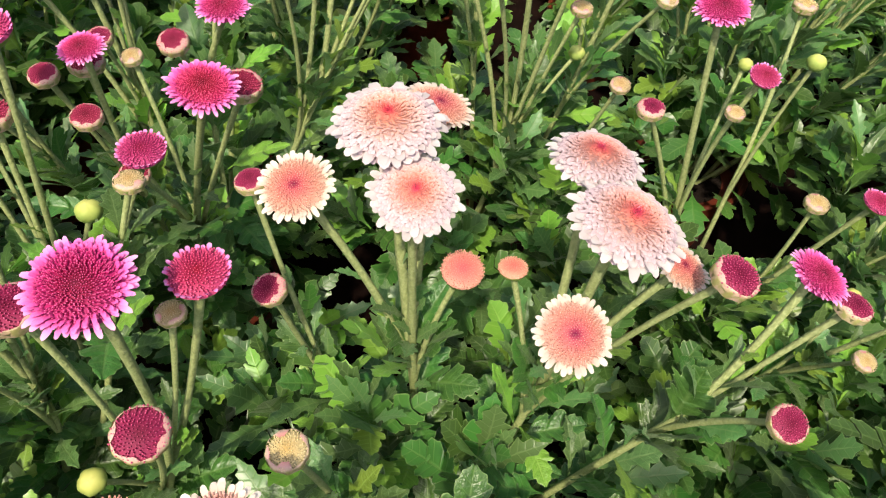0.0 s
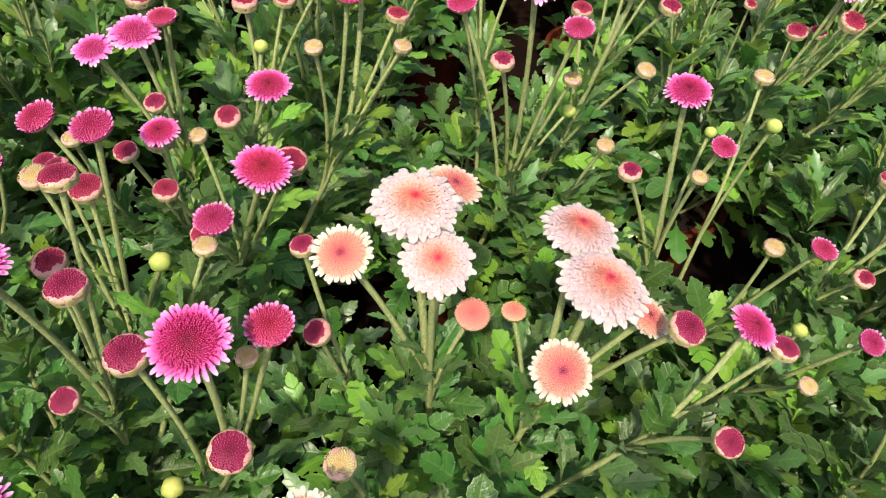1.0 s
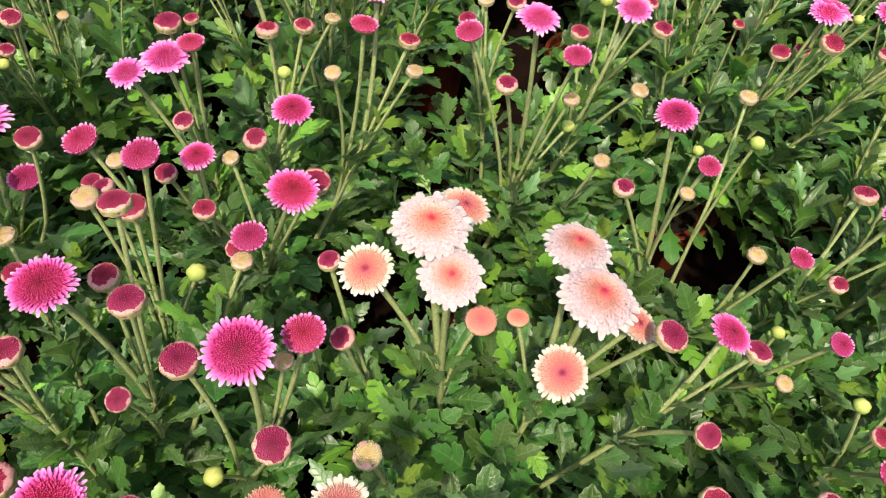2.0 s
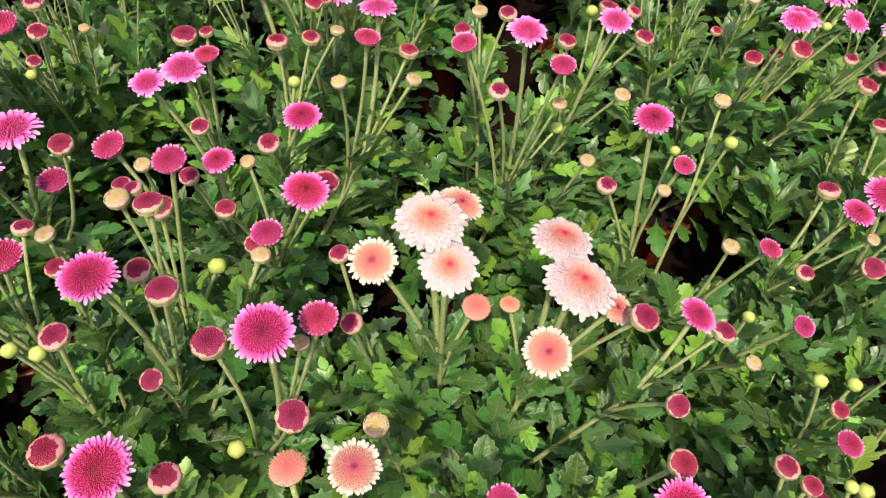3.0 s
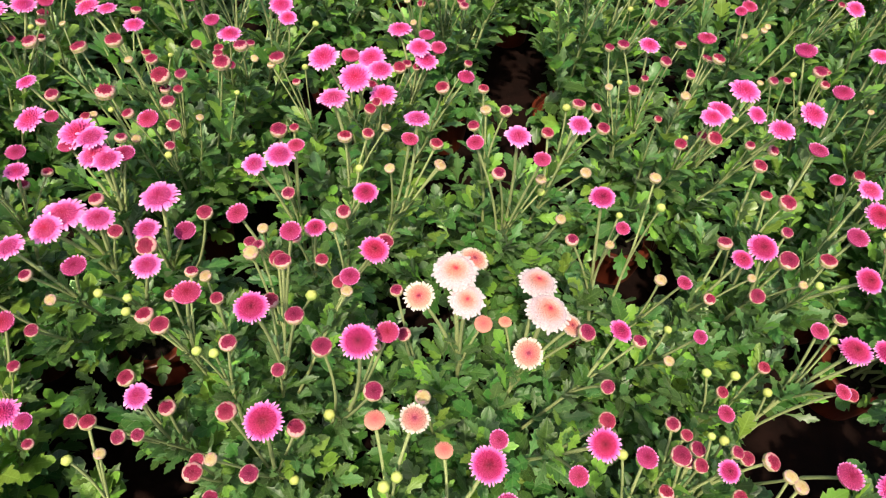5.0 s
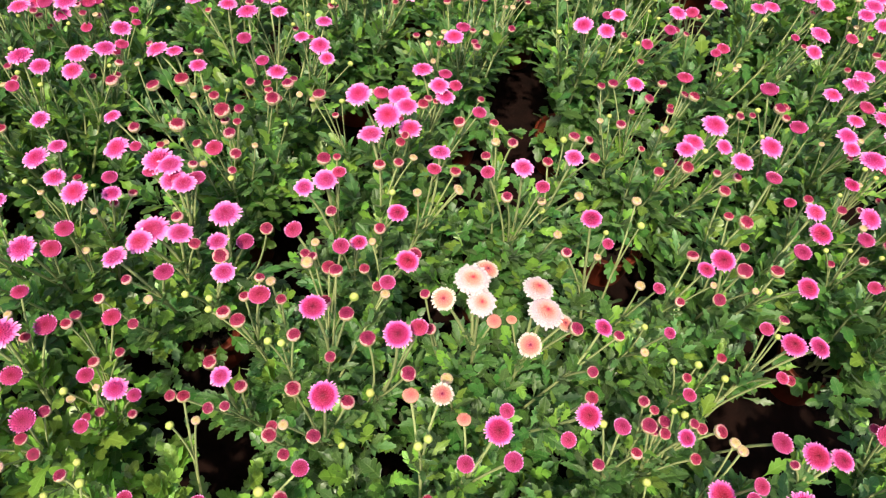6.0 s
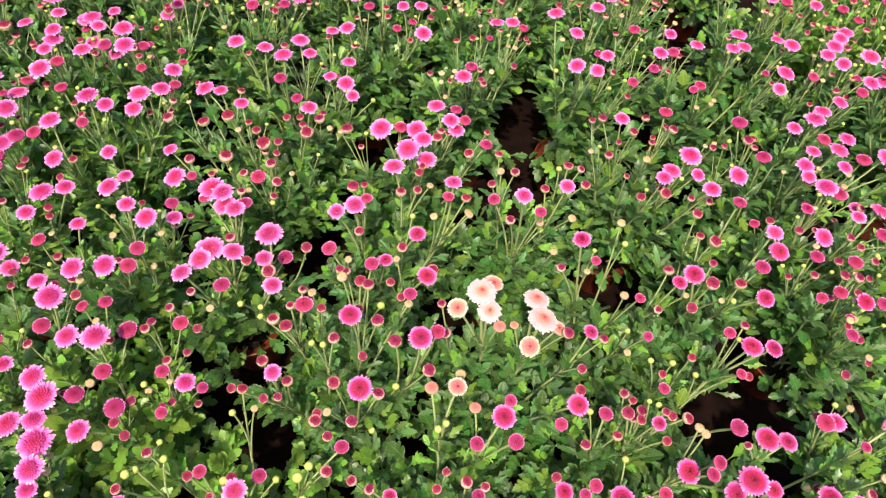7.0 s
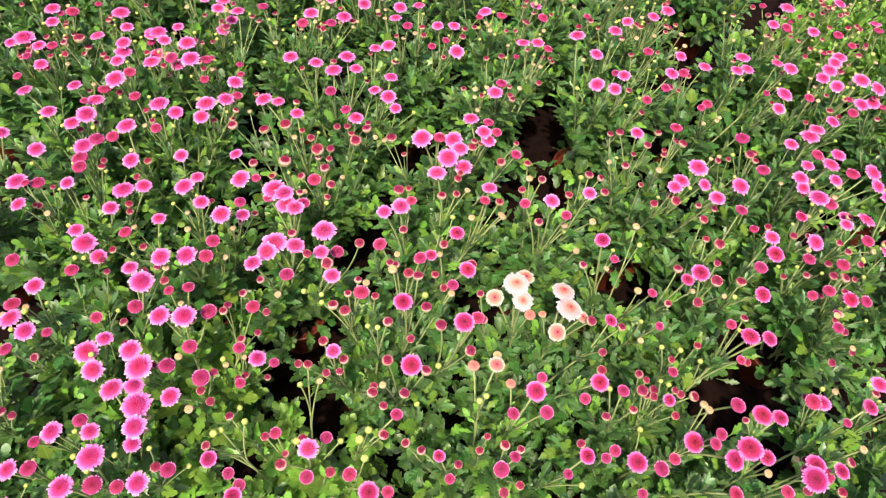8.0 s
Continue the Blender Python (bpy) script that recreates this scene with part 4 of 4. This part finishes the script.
chrysanthemum(-0.975, 0.367,
    flowers=[("V", -0.866, 0.293, 0.398, 51.1), ("V", -0.830, 0.427, 0.406, 49.3), ("V", -1.063, 0.444, 0.393, 47.5), ("V", -0.793, 0.442, 0.403, 37.9), ("H", -0.953, 0.513, 0.400, 37.9), ("V", -1.036, 0.385, 0.391, 35.9), ("V", -0.843, 0.381, 0.400, 35.8), ("V", -0.840, 0.275, 0.378, 35.7), ("V", -0.891, 0.321, 0.401, 34.8), ("V", -0.955, 0.443, 0.397, 33.2), ("H", -0.945, 0.488, 0.399, 32.6), ("H", -1.017, 0.442, 0.394, 30.9), ("H", -0.990, 0.248, 0.392, 29.4)],
    buds=[], young=0.20)
chrysanthemum(-0.700, 0.310,
    flowers=[("V", -0.696, 0.422, 0.433, 43.9), ("V", -0.593, 0.332, 0.463, 42.5), ("V", -0.642, 0.245, 0.445, 42.3), ("V", -0.674, 0.221, 0.472, 39.9), ("V", -0.649, 0.380, 0.437, 35.1), ("V", -0.680, 0.458, 0.422, 31.9), ("V", -0.566, 0.366, 0.421, 31.9), ("V", -0.726, 0.342, 0.425, 31.4), ("H", -0.610, 0.254, 0.432, 28.9), ("H", -0.606, 0.291, 0.430, 28.4), ("H", -0.784, 0.309, 0.419, 26.5), ("H", -0.578, 0.397, 0.422, 25.4)],
    buds=[("B", -0.811, 0.285, 0.390, 15.5), ("B", -0.736, 0.273, 0.424, 15.5)], young=0.20)
chrysanthemum(-0.491, 0.310,
    flowers=[("V", -0.494, 0.310, 0.411, 55.2), ("V", -0.409, 0.374, 0.373, 54.2), ("V", -0.488, 0.406, 0.413, 46.4), ("V", -0.494, 0.427, 0.424, 44.5), ("V", -0.505, 0.285, 0.413, 42.0), ("V", -0.453, 0.308, 0.407, 41.9), ("V", -0.468, 0.398, 0.414, 40.7), ("V", -0.520, 0.243, 0.435, 38.4), ("V", -0.369, 0.232, 0.422, 36.3), ("V", -0.406, 0.313, 0.380, 35.8), ("H", -0.382, 0.350, 0.329, 30.7), ("H", -0.459, 0.239, 0.406, 30.2), ("H", -0.454, 0.416, 0.407, 29.6), ("H", -0.525, 0.420, 0.415, 27.0)],
    buds=[("B", -0.530, 0.187, 0.414, 15.5), ("B", -0.486, 0.163, 0.389, 15.5), ("B", -0.505, 0.221, 0.410, 15.5), ("Y", -0.421, 0.204, 0.403, 11.5), ("C", -0.467, 0.191, 0.408, 13.0), ("B", -0.385, 0.269, 0.407, 25.1), ("B", -0.326, 0.317, 0.412, 19.8), ("B", -0.464, 0.336, 0.408, 18.9), ("B", -0.427, 0.289, 0.406, 18.3), ("B", -0.465, 0.442, 0.409, 16.4), ("Y", -0.386, 0.198, 0.405, 11.2)])
chrysanthemum(-0.216, 0.341,
    flowers=[("V", -0.250, 0.415, 0.415, 42.9), ("V", -0.179, 0.458, 0.478, 42.7), ("O", -0.112, 0.242, 0.451, 35.8), ("V", -0.071, 0.425, 0.478, 35.4), ("V", -0.285, 0.408, 0.402, 34.0), ("O", -0.132, 0.346, 0.425, 33.0), ("H", -0.286, 0.314, 0.416, 29.2), ("O", -0.183, 0.276, 0.443, 25.2), ("H", -0.229, 0.425, 0.423, 24.1), ("H", -0.079, 0.403, 0.463, 23.7)],
    buds=[("B", -0.262, 0.272, 0.416, 15.5), ("B", -0.173, 0.240, 0.430, 15.5), ("B", -0.155, 0.227, 0.404, 15.5), ("B", -0.257, 0.456, 0.420, 23.4), ("B", -0.103, 0.267, 0.432, 21.3), ("B", -0.166, 0.438, 0.430, 20.2), ("B", -0.244, 0.392, 0.364, 19.3), ("B", -0.190, 0.285, 0.428, 19.1), ("B", -0.045, 0.427, 0.433, 18.7), ("B", -0.158, 0.322, 0.415, 18.6), ("B", -0.135, 0.442, 0.432, 17.5), ("B", -0.208, 0.273, 0.427, 15.5), ("C", -0.040, 0.404, 0.419, 14.2), ("C", -0.104, 0.379, 0.434, 14.1), ("B", -0.236, 0.457, 0.423, 13.7), ("C", -0.039, 0.387, 0.433, 13.7), ("C", -0.112, 0.454, 0.432, 13.6), ("C", -0.249, 0.288, 0.422, 13.2), ("C", -0.166, 0.287, 0.430, 12.2), ("Y", -0.142, 0.379, 0.432, 11.5)])
chrysanthemum(0.195, 0.259,
    flowers=[("O", 0.155, 0.329, 0.450, 33.5), ("O", 0.336, 0.280, 0.398, 29.2), ("H", 0.273, 0.266, 0.362, 21.5), ("H", 0.271, 0.185, 0.370, 19.3), ("H", 0.182, 0.301, 0.425, 19.2)],
    buds=[("B", 0.323, 0.309, 0.393, 19.6), ("B", 0.126, 0.303, 0.397, 17.2), ("C", 0.245, 0.398, 0.412, 16.6), ("C", 0.255, 0.287, 0.336, 16.6), ("B", 0.310, 0.255, 0.342, 15.9), ("C", 0.243, 0.171, 0.334, 13.7), ("Y", 0.253, 0.365, 0.390, 13.5), ("C", 0.169, 0.289, 0.408, 12.0), ("Y", 0.248, 0.211, 0.339, 11.3), ("C", 0.346, 0.259, 0.387, 11.2), ("Y", 0.188, 0.335, 0.407, 9.6)])
chrysanthemum(0.386, 0.296,
    flowers=[("O", 0.362, 0.293, 0.406, 40.0), ("O", 0.530, 0.347, 0.409, 39.6), ("V", 0.532, 0.388, 0.412, 36.7), ("O", 0.474, 0.244, 0.412, 35.5), ("H", 0.493, 0.316, 0.402, 30.0), ("H", 0.477, 0.449, 0.423, 29.2)],
    buds=[("Y", 0.432, 0.254, 0.381, 11.5), ("B", 0.398, 0.284, 0.393, 25.3), ("B", 0.419, 0.369, 0.404, 24.0), ("B", 0.448, 0.285, 0.394, 21.5), ("B", 0.372, 0.259, 0.345, 20.9), ("B", 0.395, 0.427, 0.411, 20.8), ("B", 0.392, 0.380, 0.404, 16.1), ("B", 0.406, 0.324, 0.397, 15.6), ("C", 0.407, 0.250, 0.388, 11.1)])
chrysanthemum(0.636, 0.418,
    flowers=[("V", 0.657, 0.492, 0.428, 48.0), ("V", 0.760, 0.452, 0.410, 44.1), ("V", 0.651, 0.407, 0.377, 44.0), ("H", 0.685, 0.484, 0.418, 33.3), ("V", 0.705, 0.431, 0.414, 31.4), ("H", 0.738, 0.391, 0.412, 28.6), ("O", 0.609, 0.444, 0.417, 27.9)],
    buds=[("B", 0.716, 0.343, 0.393, 15.5)])
chrysanthemum(-1.062, 0.613,
    flowers=[("V", -0.963, 0.555, 0.393, 48.7), ("V", -0.978, 0.637, 0.409, 48.6), ("V", -0.977, 0.689, 0.406, 44.4), ("V", -1.054, 0.532, 0.398, 41.8), ("V", -1.145, 0.705, 0.408, 40.6), ("V", -1.003, 0.611, 0.405, 40.5), ("V", -1.066, 0.642, 0.406, 39.7), ("V", -1.036, 0.727, 0.412, 37.0), ("H", -0.932, 0.567, 0.405, 34.9), ("H", -0.962, 0.716, 0.415, 30.2)],
    buds=[], young=0.20)
chrysanthemum(-0.831, 0.597,
    flowers=[("V", -0.818, 0.666, 0.428, 50.1), ("V", -0.703, 0.654, 0.448, 48.1), ("V", -0.878, 0.606, 0.412, 48.0), ("V", -0.848, 0.520, 0.393, 41.9), ("V", -0.664, 0.674, 0.445, 40.9), ("V", -0.713, 0.629, 0.429, 39.2), ("V", -0.774, 0.641, 0.426, 38.2), ("V", -0.731, 0.518, 0.419, 34.0), ("H", -0.899, 0.573, 0.408, 29.9), ("H", -0.883, 0.693, 0.420, 28.6), ("H", -0.807, 0.596, 0.418, 25.1), ("H", -0.644, 0.696, 0.437, 24.6)],
    buds=[], young=0.20)
chrysanthemum(-0.475, 0.545,
    flowers=[("V", -0.516, 0.438, 0.420, 55.2), ("V", -0.597, 0.471, 0.409, 46.9), ("V", -0.587, 0.699, 0.429, 44.4), ("V", -0.503, 0.658, 0.429, 34.7), ("V", -0.550, 0.687, 0.435, 33.7), ("V", -0.615, 0.527, 0.424, 31.7), ("H", -0.441, 0.480, 0.408, 31.0), ("H", -0.560, 0.466, 0.419, 20.6)],
    buds=[("B", -0.445, 0.564, 0.414, 28.3), ("B", -0.364, 0.599, 0.414, 27.5), ("B", -0.509, 0.524, 0.416, 27.4), ("B", -0.524, 0.624, 0.427, 26.0), ("B", -0.568, 0.604, 0.428, 24.1), ("B", -0.638, 0.608, 0.430, 22.6), ("B", -0.423, 0.515, 0.409, 21.7), ("B", -0.574, 0.507, 0.421, 19.8), ("B", -0.404, 0.471, 0.406, 19.7), ("B", -0.463, 0.594, 0.418, 18.2), ("B", -0.417, 0.570, 0.412, 18.0), ("B", -0.469, 0.487, 0.410, 17.0)])
chrysanthemum(-0.165, 0.578,
    flowers=[("V", -0.216, 0.610, 0.421, 50.7), ("V", -0.157, 0.513, 0.465, 49.4), ("V", -0.145, 0.611, 0.421, 46.2), ("V", -0.129, 0.583, 0.423, 42.9), ("V", -0.105, 0.679, 0.425, 41.9), ("V", -0.121, 0.523, 0.428, 41.7), ("V", -0.074, 0.644, 0.418, 39.5), ("V", -0.062, 0.632, 0.404, 39.1), ("H", -0.175, 0.616, 0.421, 30.9), ("H", -0.063, 0.678, 0.417, 27.5), ("H", -0.003, 0.575, 0.422, 27.1), ("H", -0.044, 0.645, 0.418, 25.3)],
    buds=[("B", -0.285, 0.611, 0.417, 24.6), ("B", -0.038, 0.546, 0.425, 20.6), ("B", -0.101, 0.589, 0.423, 19.7)])
chrysanthemum(0.042, 0.426,
    flowers=[("V", 0.054, 0.399, 0.478, 35.4), ("V", 0.137, 0.435, 0.466, 32.7), ("H", 0.002, 0.401, 0.462, 23.9), ("H", 0.084, 0.376, 0.462, 23.3)],
    buds=[("B", 0.158, 0.531, 0.418, 20.6), ("B", 0.188, 0.485, 0.415, 20.0), ("B", 0.035, 0.384, 0.426, 18.8), ("B", 0.051, 0.503, 0.424, 18.6), ("B", 0.107, 0.467, 0.420, 18.2), ("B", 0.004, 0.466, 0.429, 16.6), ("B", 0.021, 0.549, 0.423, 16.3), ("B", 0.183, 0.523, 0.417, 16.1), ("C", 0.156, 0.410, 0.404, 15.9), ("C", 0.095, 0.399, 0.401, 15.7), ("C", 0.022, 0.502, 0.426, 15.7), ("C", 0.122, 0.354, 0.373, 14.6), ("Y", 0.106, 0.422, 0.348, 13.8), ("Y", 0.138, 0.519, 0.419, 13.1)])
chrysanthemum(0.306, 0.538,
    flowers=[("V", 0.408, 0.567, 0.423, 50.0), ("V", 0.485, 0.507, 0.434, 44.6), ("V", 0.366, 0.532, 0.414, 42.6), ("V", 0.412, 0.452, 0.454, 39.1), ("V", 0.284, 0.665, 0.423, 37.0), ("V", 0.338, 0.496, 0.432, 35.6), ("V", 0.413, 0.517, 0.420, 32.2), ("H", 0.383, 0.695, 0.419, 31.4)],
    buds=[("B", 0.339, 0.467, 0.420, 22.1), ("B", 0.389, 0.642, 0.420, 20.7), ("B", 0.242, 0.663, 0.424, 19.2), ("B", 0.304, 0.630, 0.420, 18.9), ("B", 0.293, 0.463, 0.411, 18.4), ("B", 0.243, 0.563, 0.418, 18.1), ("B", 0.335, 0.672, 0.421, 17.8), ("B", 0.459, 0.592, 0.421, 15.4), ("C", 0.318, 0.555, 0.418, 15.0), ("B", 0.388, 0.460, 0.415, 14.1)])
chrysanthemum(0.629, 0.576,
    flowers=[("V", 0.693, 0.677, 0.433, 47.6), ("V", 0.809, 0.575, 0.429, 45.9), ("V", 0.719, 0.595, 0.427, 45.0), ("V", 0.714, 0.698, 0.436, 41.3), ("V", 0.635, 0.549, 0.425, 40.3), ("V", 0.745, 0.625, 0.429, 39.0), ("V", 0.808, 0.537, 0.425, 37.8), ("H", 0.533, 0.668, 0.423, 35.7), ("V", 0.643, 0.652, 0.428, 35.4), ("V", 0.664, 0.589, 0.425, 34.6), ("V", 0.717, 0.550, 0.423, 34.1), ("V", 0.636, 0.524, 0.420, 33.8), ("H", 0.761, 0.571, 0.426, 33.1), ("H", 0.557, 0.571, 0.422, 32.0), ("H", 0.696, 0.622, 0.428, 31.1)],
    buds=[("B", 0.538, 0.617, 0.422, 22.0)])
chrysanthemum(-1.221, 0.844,
    flowers=[("V", -1.228, 0.901, 0.403, 56.5), ("V", -1.176, 0.867, 0.407, 37.6), ("V", -1.141, 0.795, 0.410, 36.6), ("V", -1.249, 0.875, 0.404, 32.2), ("H", -1.143, 0.869, 0.408, 27.9)],
    buds=[("B", -1.089, 0.904, 0.409, 28.3)])
chrysanthemum(-0.994, 0.834,
    flowers=[("V", -0.940, 0.738, 0.429, 51.4), ("V", -0.896, 0.927, 0.424, 49.7), ("V", -0.969, 0.866, 0.405, 44.8), ("V", -0.879, 0.812, 0.424, 43.5), ("V", -0.972, 0.886, 0.416, 42.1), ("V", -1.048, 0.916, 0.410, 39.8), ("V", -0.985, 0.954, 0.412, 37.4), ("V", -0.963, 0.815, 0.418, 36.8), ("V", -0.872, 0.898, 0.422, 36.6), ("H", -0.920, 0.774, 0.420, 30.9)],
    buds=[])
chrysanthemum(-0.807, 0.825,
    flowers=[("V", -0.775, 0.800, 0.450, 48.2), ("V", -0.811, 0.886, 0.428, 47.5), ("V", -0.717, 1.029, 0.427, 39.8), ("V", -0.658, 0.739, 0.439, 39.5), ("H", -0.834, 0.826, 0.427, 32.8), ("H", -0.746, 0.818, 0.435, 31.2)],
    buds=[])
chrysanthemum(-0.434, 0.747,
    flowers=[("V", -0.433, 0.778, 0.460, 45.1), ("V", -0.303, 0.760, 0.404, 43.6), ("V", -0.412, 0.863, 0.434, 43.1), ("V", -0.542, 0.823, 0.454, 41.9), ("V", -0.373, 0.686, 0.399, 39.8), ("V", -0.483, 0.827, 0.439, 38.3), ("V", -0.300, 0.813, 0.420, 35.8), ("V", -0.386, 0.824, 0.430, 35.7), ("V", -0.347, 0.909, 0.428, 34.1), ("V", -0.336, 0.761, 0.421, 32.4), ("V", -0.282, 0.706, 0.417, 31.8), ("H", -0.437, 0.738, 0.430, 29.2), ("H", -0.396, 0.687, 0.422, 26.2)],
    buds=[("B", -0.343, 0.636, 0.416, 21.9)])
chrysanthemum(-0.027, 0.867,
    flowers=[("V", -0.049, 0.754, 0.442, 41.5), ("V", 0.069, 0.974, 0.426, 39.6), ("V", 0.033, 0.982, 0.418, 38.4), ("H", -0.030, 0.811, 0.423, 30.4), ("H", 0.092, 0.939, 0.435, 25.9)],
    buds=[])
chrysanthemum(0.231, 0.850,
    flowers=[("V", 0.169, 0.988, 0.446, 43.8), ("V", 0.272, 1.013, 0.449, 41.3), ("V", 0.195, 0.788, 0.455, 40.5), ("V", 0.403, 0.877, 0.431, 39.8), ("V", 0.210, 0.910, 0.450, 38.3), ("V", 0.243, 0.791, 0.442, 36.8), ("V", 0.271, 0.840, 0.445, 36.1), ("H", 0.351, 0.948, 0.439, 29.0), ("H", 0.377, 0.822, 0.429, 26.5), ("H", 0.322, 0.772, 0.430, 25.9)],
    buds=[])
chrysanthemum(0.526, 0.859,
    flowers=[("V", 0.664, 0.806, 0.446, 46.9), ("V", 0.617, 0.982, 0.415, 46.2), ("V", 0.705, 0.901, 0.449, 42.8), ("V", 0.602, 0.907, 0.435, 38.8), ("V", 0.495, 0.913, 0.430, 37.5), ("V", 0.574, 0.901, 0.434, 37.3), ("V", 0.640, 0.761, 0.437, 35.4), ("V", 0.442, 0.954, 0.426, 33.7), ("V", 0.686, 0.936, 0.437, 33.4), ("H", 0.433, 0.883, 0.429, 28.5), ("H", 0.474, 0.779, 0.423, 27.5)],
    buds=[])
chrysanthemum(0.767, 0.797,
    flowers=[("V", 0.881, 0.876, 0.446, 48.3), ("V", 0.913, 0.847, 0.446, 45.0), ("V", 0.811, 0.911, 0.444, 44.6), ("V", 0.848, 0.785, 0.445, 41.2), ("V", 0.783, 0.878, 0.444, 39.8), ("V", 0.760, 0.725, 0.439, 37.6), ("H", 0.817, 0.755, 0.442, 27.2), ("H", 0.725, 0.801, 0.442, 26.2)],
    buds=[])
chrysanthemum(-1.192, 0.986,
    flowers=[("V", -1.026, 1.024, 0.404, 50.4), ("V", -1.208, 1.031, 0.398, 44.6), ("V", -1.185, 0.971, 0.401, 37.8), ("H", -1.151, 1.020, 0.400, 34.0)],
    buds=[])
chrysanthemum(-0.576, 0.995,
    flowers=[("V", -0.528, 1.039, 0.427, 44.5), ("V", -0.438, 1.021, 0.435, 44.1), ("H", -0.541, 0.986, 0.433, 31.9), ("H", -0.657, 1.057, 0.426, 29.8), ("H", -0.468, 0.995, 0.432, 29.2)],
    buds=[])
chrysanthemum(-0.282, 1.001,
    flowers=[("V", -0.140, 0.954, 0.398, 44.1), ("V", -0.316, 0.929, 0.423, 40.2), ("V", -0.248, 1.121, 0.415, 37.0), ("V", -0.149, 1.058, 0.402, 36.5), ("V", -0.306, 1.047, 0.423, 35.9), ("V", -0.193, 1.049, 0.405, 34.8), ("H", -0.273, 1.024, 0.417, 28.3)],
    buds=[])
chrysanthemum(-0.027, 1.107,
    flowers=[("V", -0.065, 1.135, 0.399, 40.7), ("V", 0.080, 1.172, 0.403, 38.1), ("H", -0.018, 1.120, 0.400, 31.2), ("H", 0.094, 1.102, 0.413, 30.8)],
    buds=[])
chrysanthemum(0.341, 1.103,
    flowers=[("V", 0.451, 1.170, 0.415, 42.8), ("V", 0.404, 1.135, 0.416, 37.6), ("V", 0.317, 1.078, 0.434, 35.0)],
    buds=[])
chrysanthemum(0.731, 1.102,
    flowers=[("V", 0.800, 1.207, 0.424, 48.2), ("V", 0.732, 1.118, 0.427, 37.4), ("V", 0.829, 1.083, 0.435, 36.8), ("H", 0.763, 1.102, 0.430, 30.9)],
    buds=[])
chrysanthemum(0.905, 1.206,
    flowers=[("V", 0.955, 1.231, 0.432, 38.8)],
    buds=[], young=0.85, filler=24, label=YOUNG_LABEL)

chrysanthemum(-1.010, -0.060,
    flowers=[("H", -0.910, -0.020, 0.405, 26.0), ("V", -1.020, -0.090, 0.410, 36.0)],
    buds=[])


# ---- the rest of the bed ----
NEAR = [(o.location.x, o.location.y) for o in scene.objects if o.name.startswith("chrysanthemum")]


def random_heads(x, y, count, rng):
    flowers, buds = [], []
    for k in range(count):
        a, r = rng.uniform(0, 6.28), 0.19 * math.sqrt(rng.random())
        kind = rng.choices("VHBCY", (42, 25, 24, 5, 4))[0]
        width = {"V": 38, "H": 27, "B": 19, "C": 14, "Y": 12}[kind] * rng.uniform(0.85, 1.15)
        (flowers if kind in "VH" else buds).append((kind, x + r * math.cos(a), y + r * math.sin(a), 0.42 + rng.uniform(-0.05, 0.04) - 0.3 * max(0, r - 0.1), width))
    return flowers, buds


def rest_of_bed():
    rng = random.Random(5)
    made = list(NEAR)
    yy = -0.32
    while yy < 1.66:
        xx = -1.9
        while xx < 1.75:
            px, py = xx + rng.uniform(-0.06, 0.06), yy + rng.uniform(-0.06, 0.06)
            if min((px - a) ** 2 + (py - b) ** 2 for a, b in made) > 0.225 ** 2 and -1.02 - 0.43 * (py + 0.17) < px < 0.80 + 0.39 * (py + 0.1):
                flowers, buds = random_heads(px, py, rng.randint(12, 17), rng)
                if px > 0.88 and py > 1.0:
                    chrysanthemum(px, py, flowers, buds, joined=True, label=YOUNG_LABEL, young=0.85)
                else:
                    chrysanthemum(px, py, flowers, buds, joined=True)
                made.append((px, py))
            xx += 0.13
        yy += 0.13
    for px, py in made:
        flower_pot(px, py)


rest_of_bed()
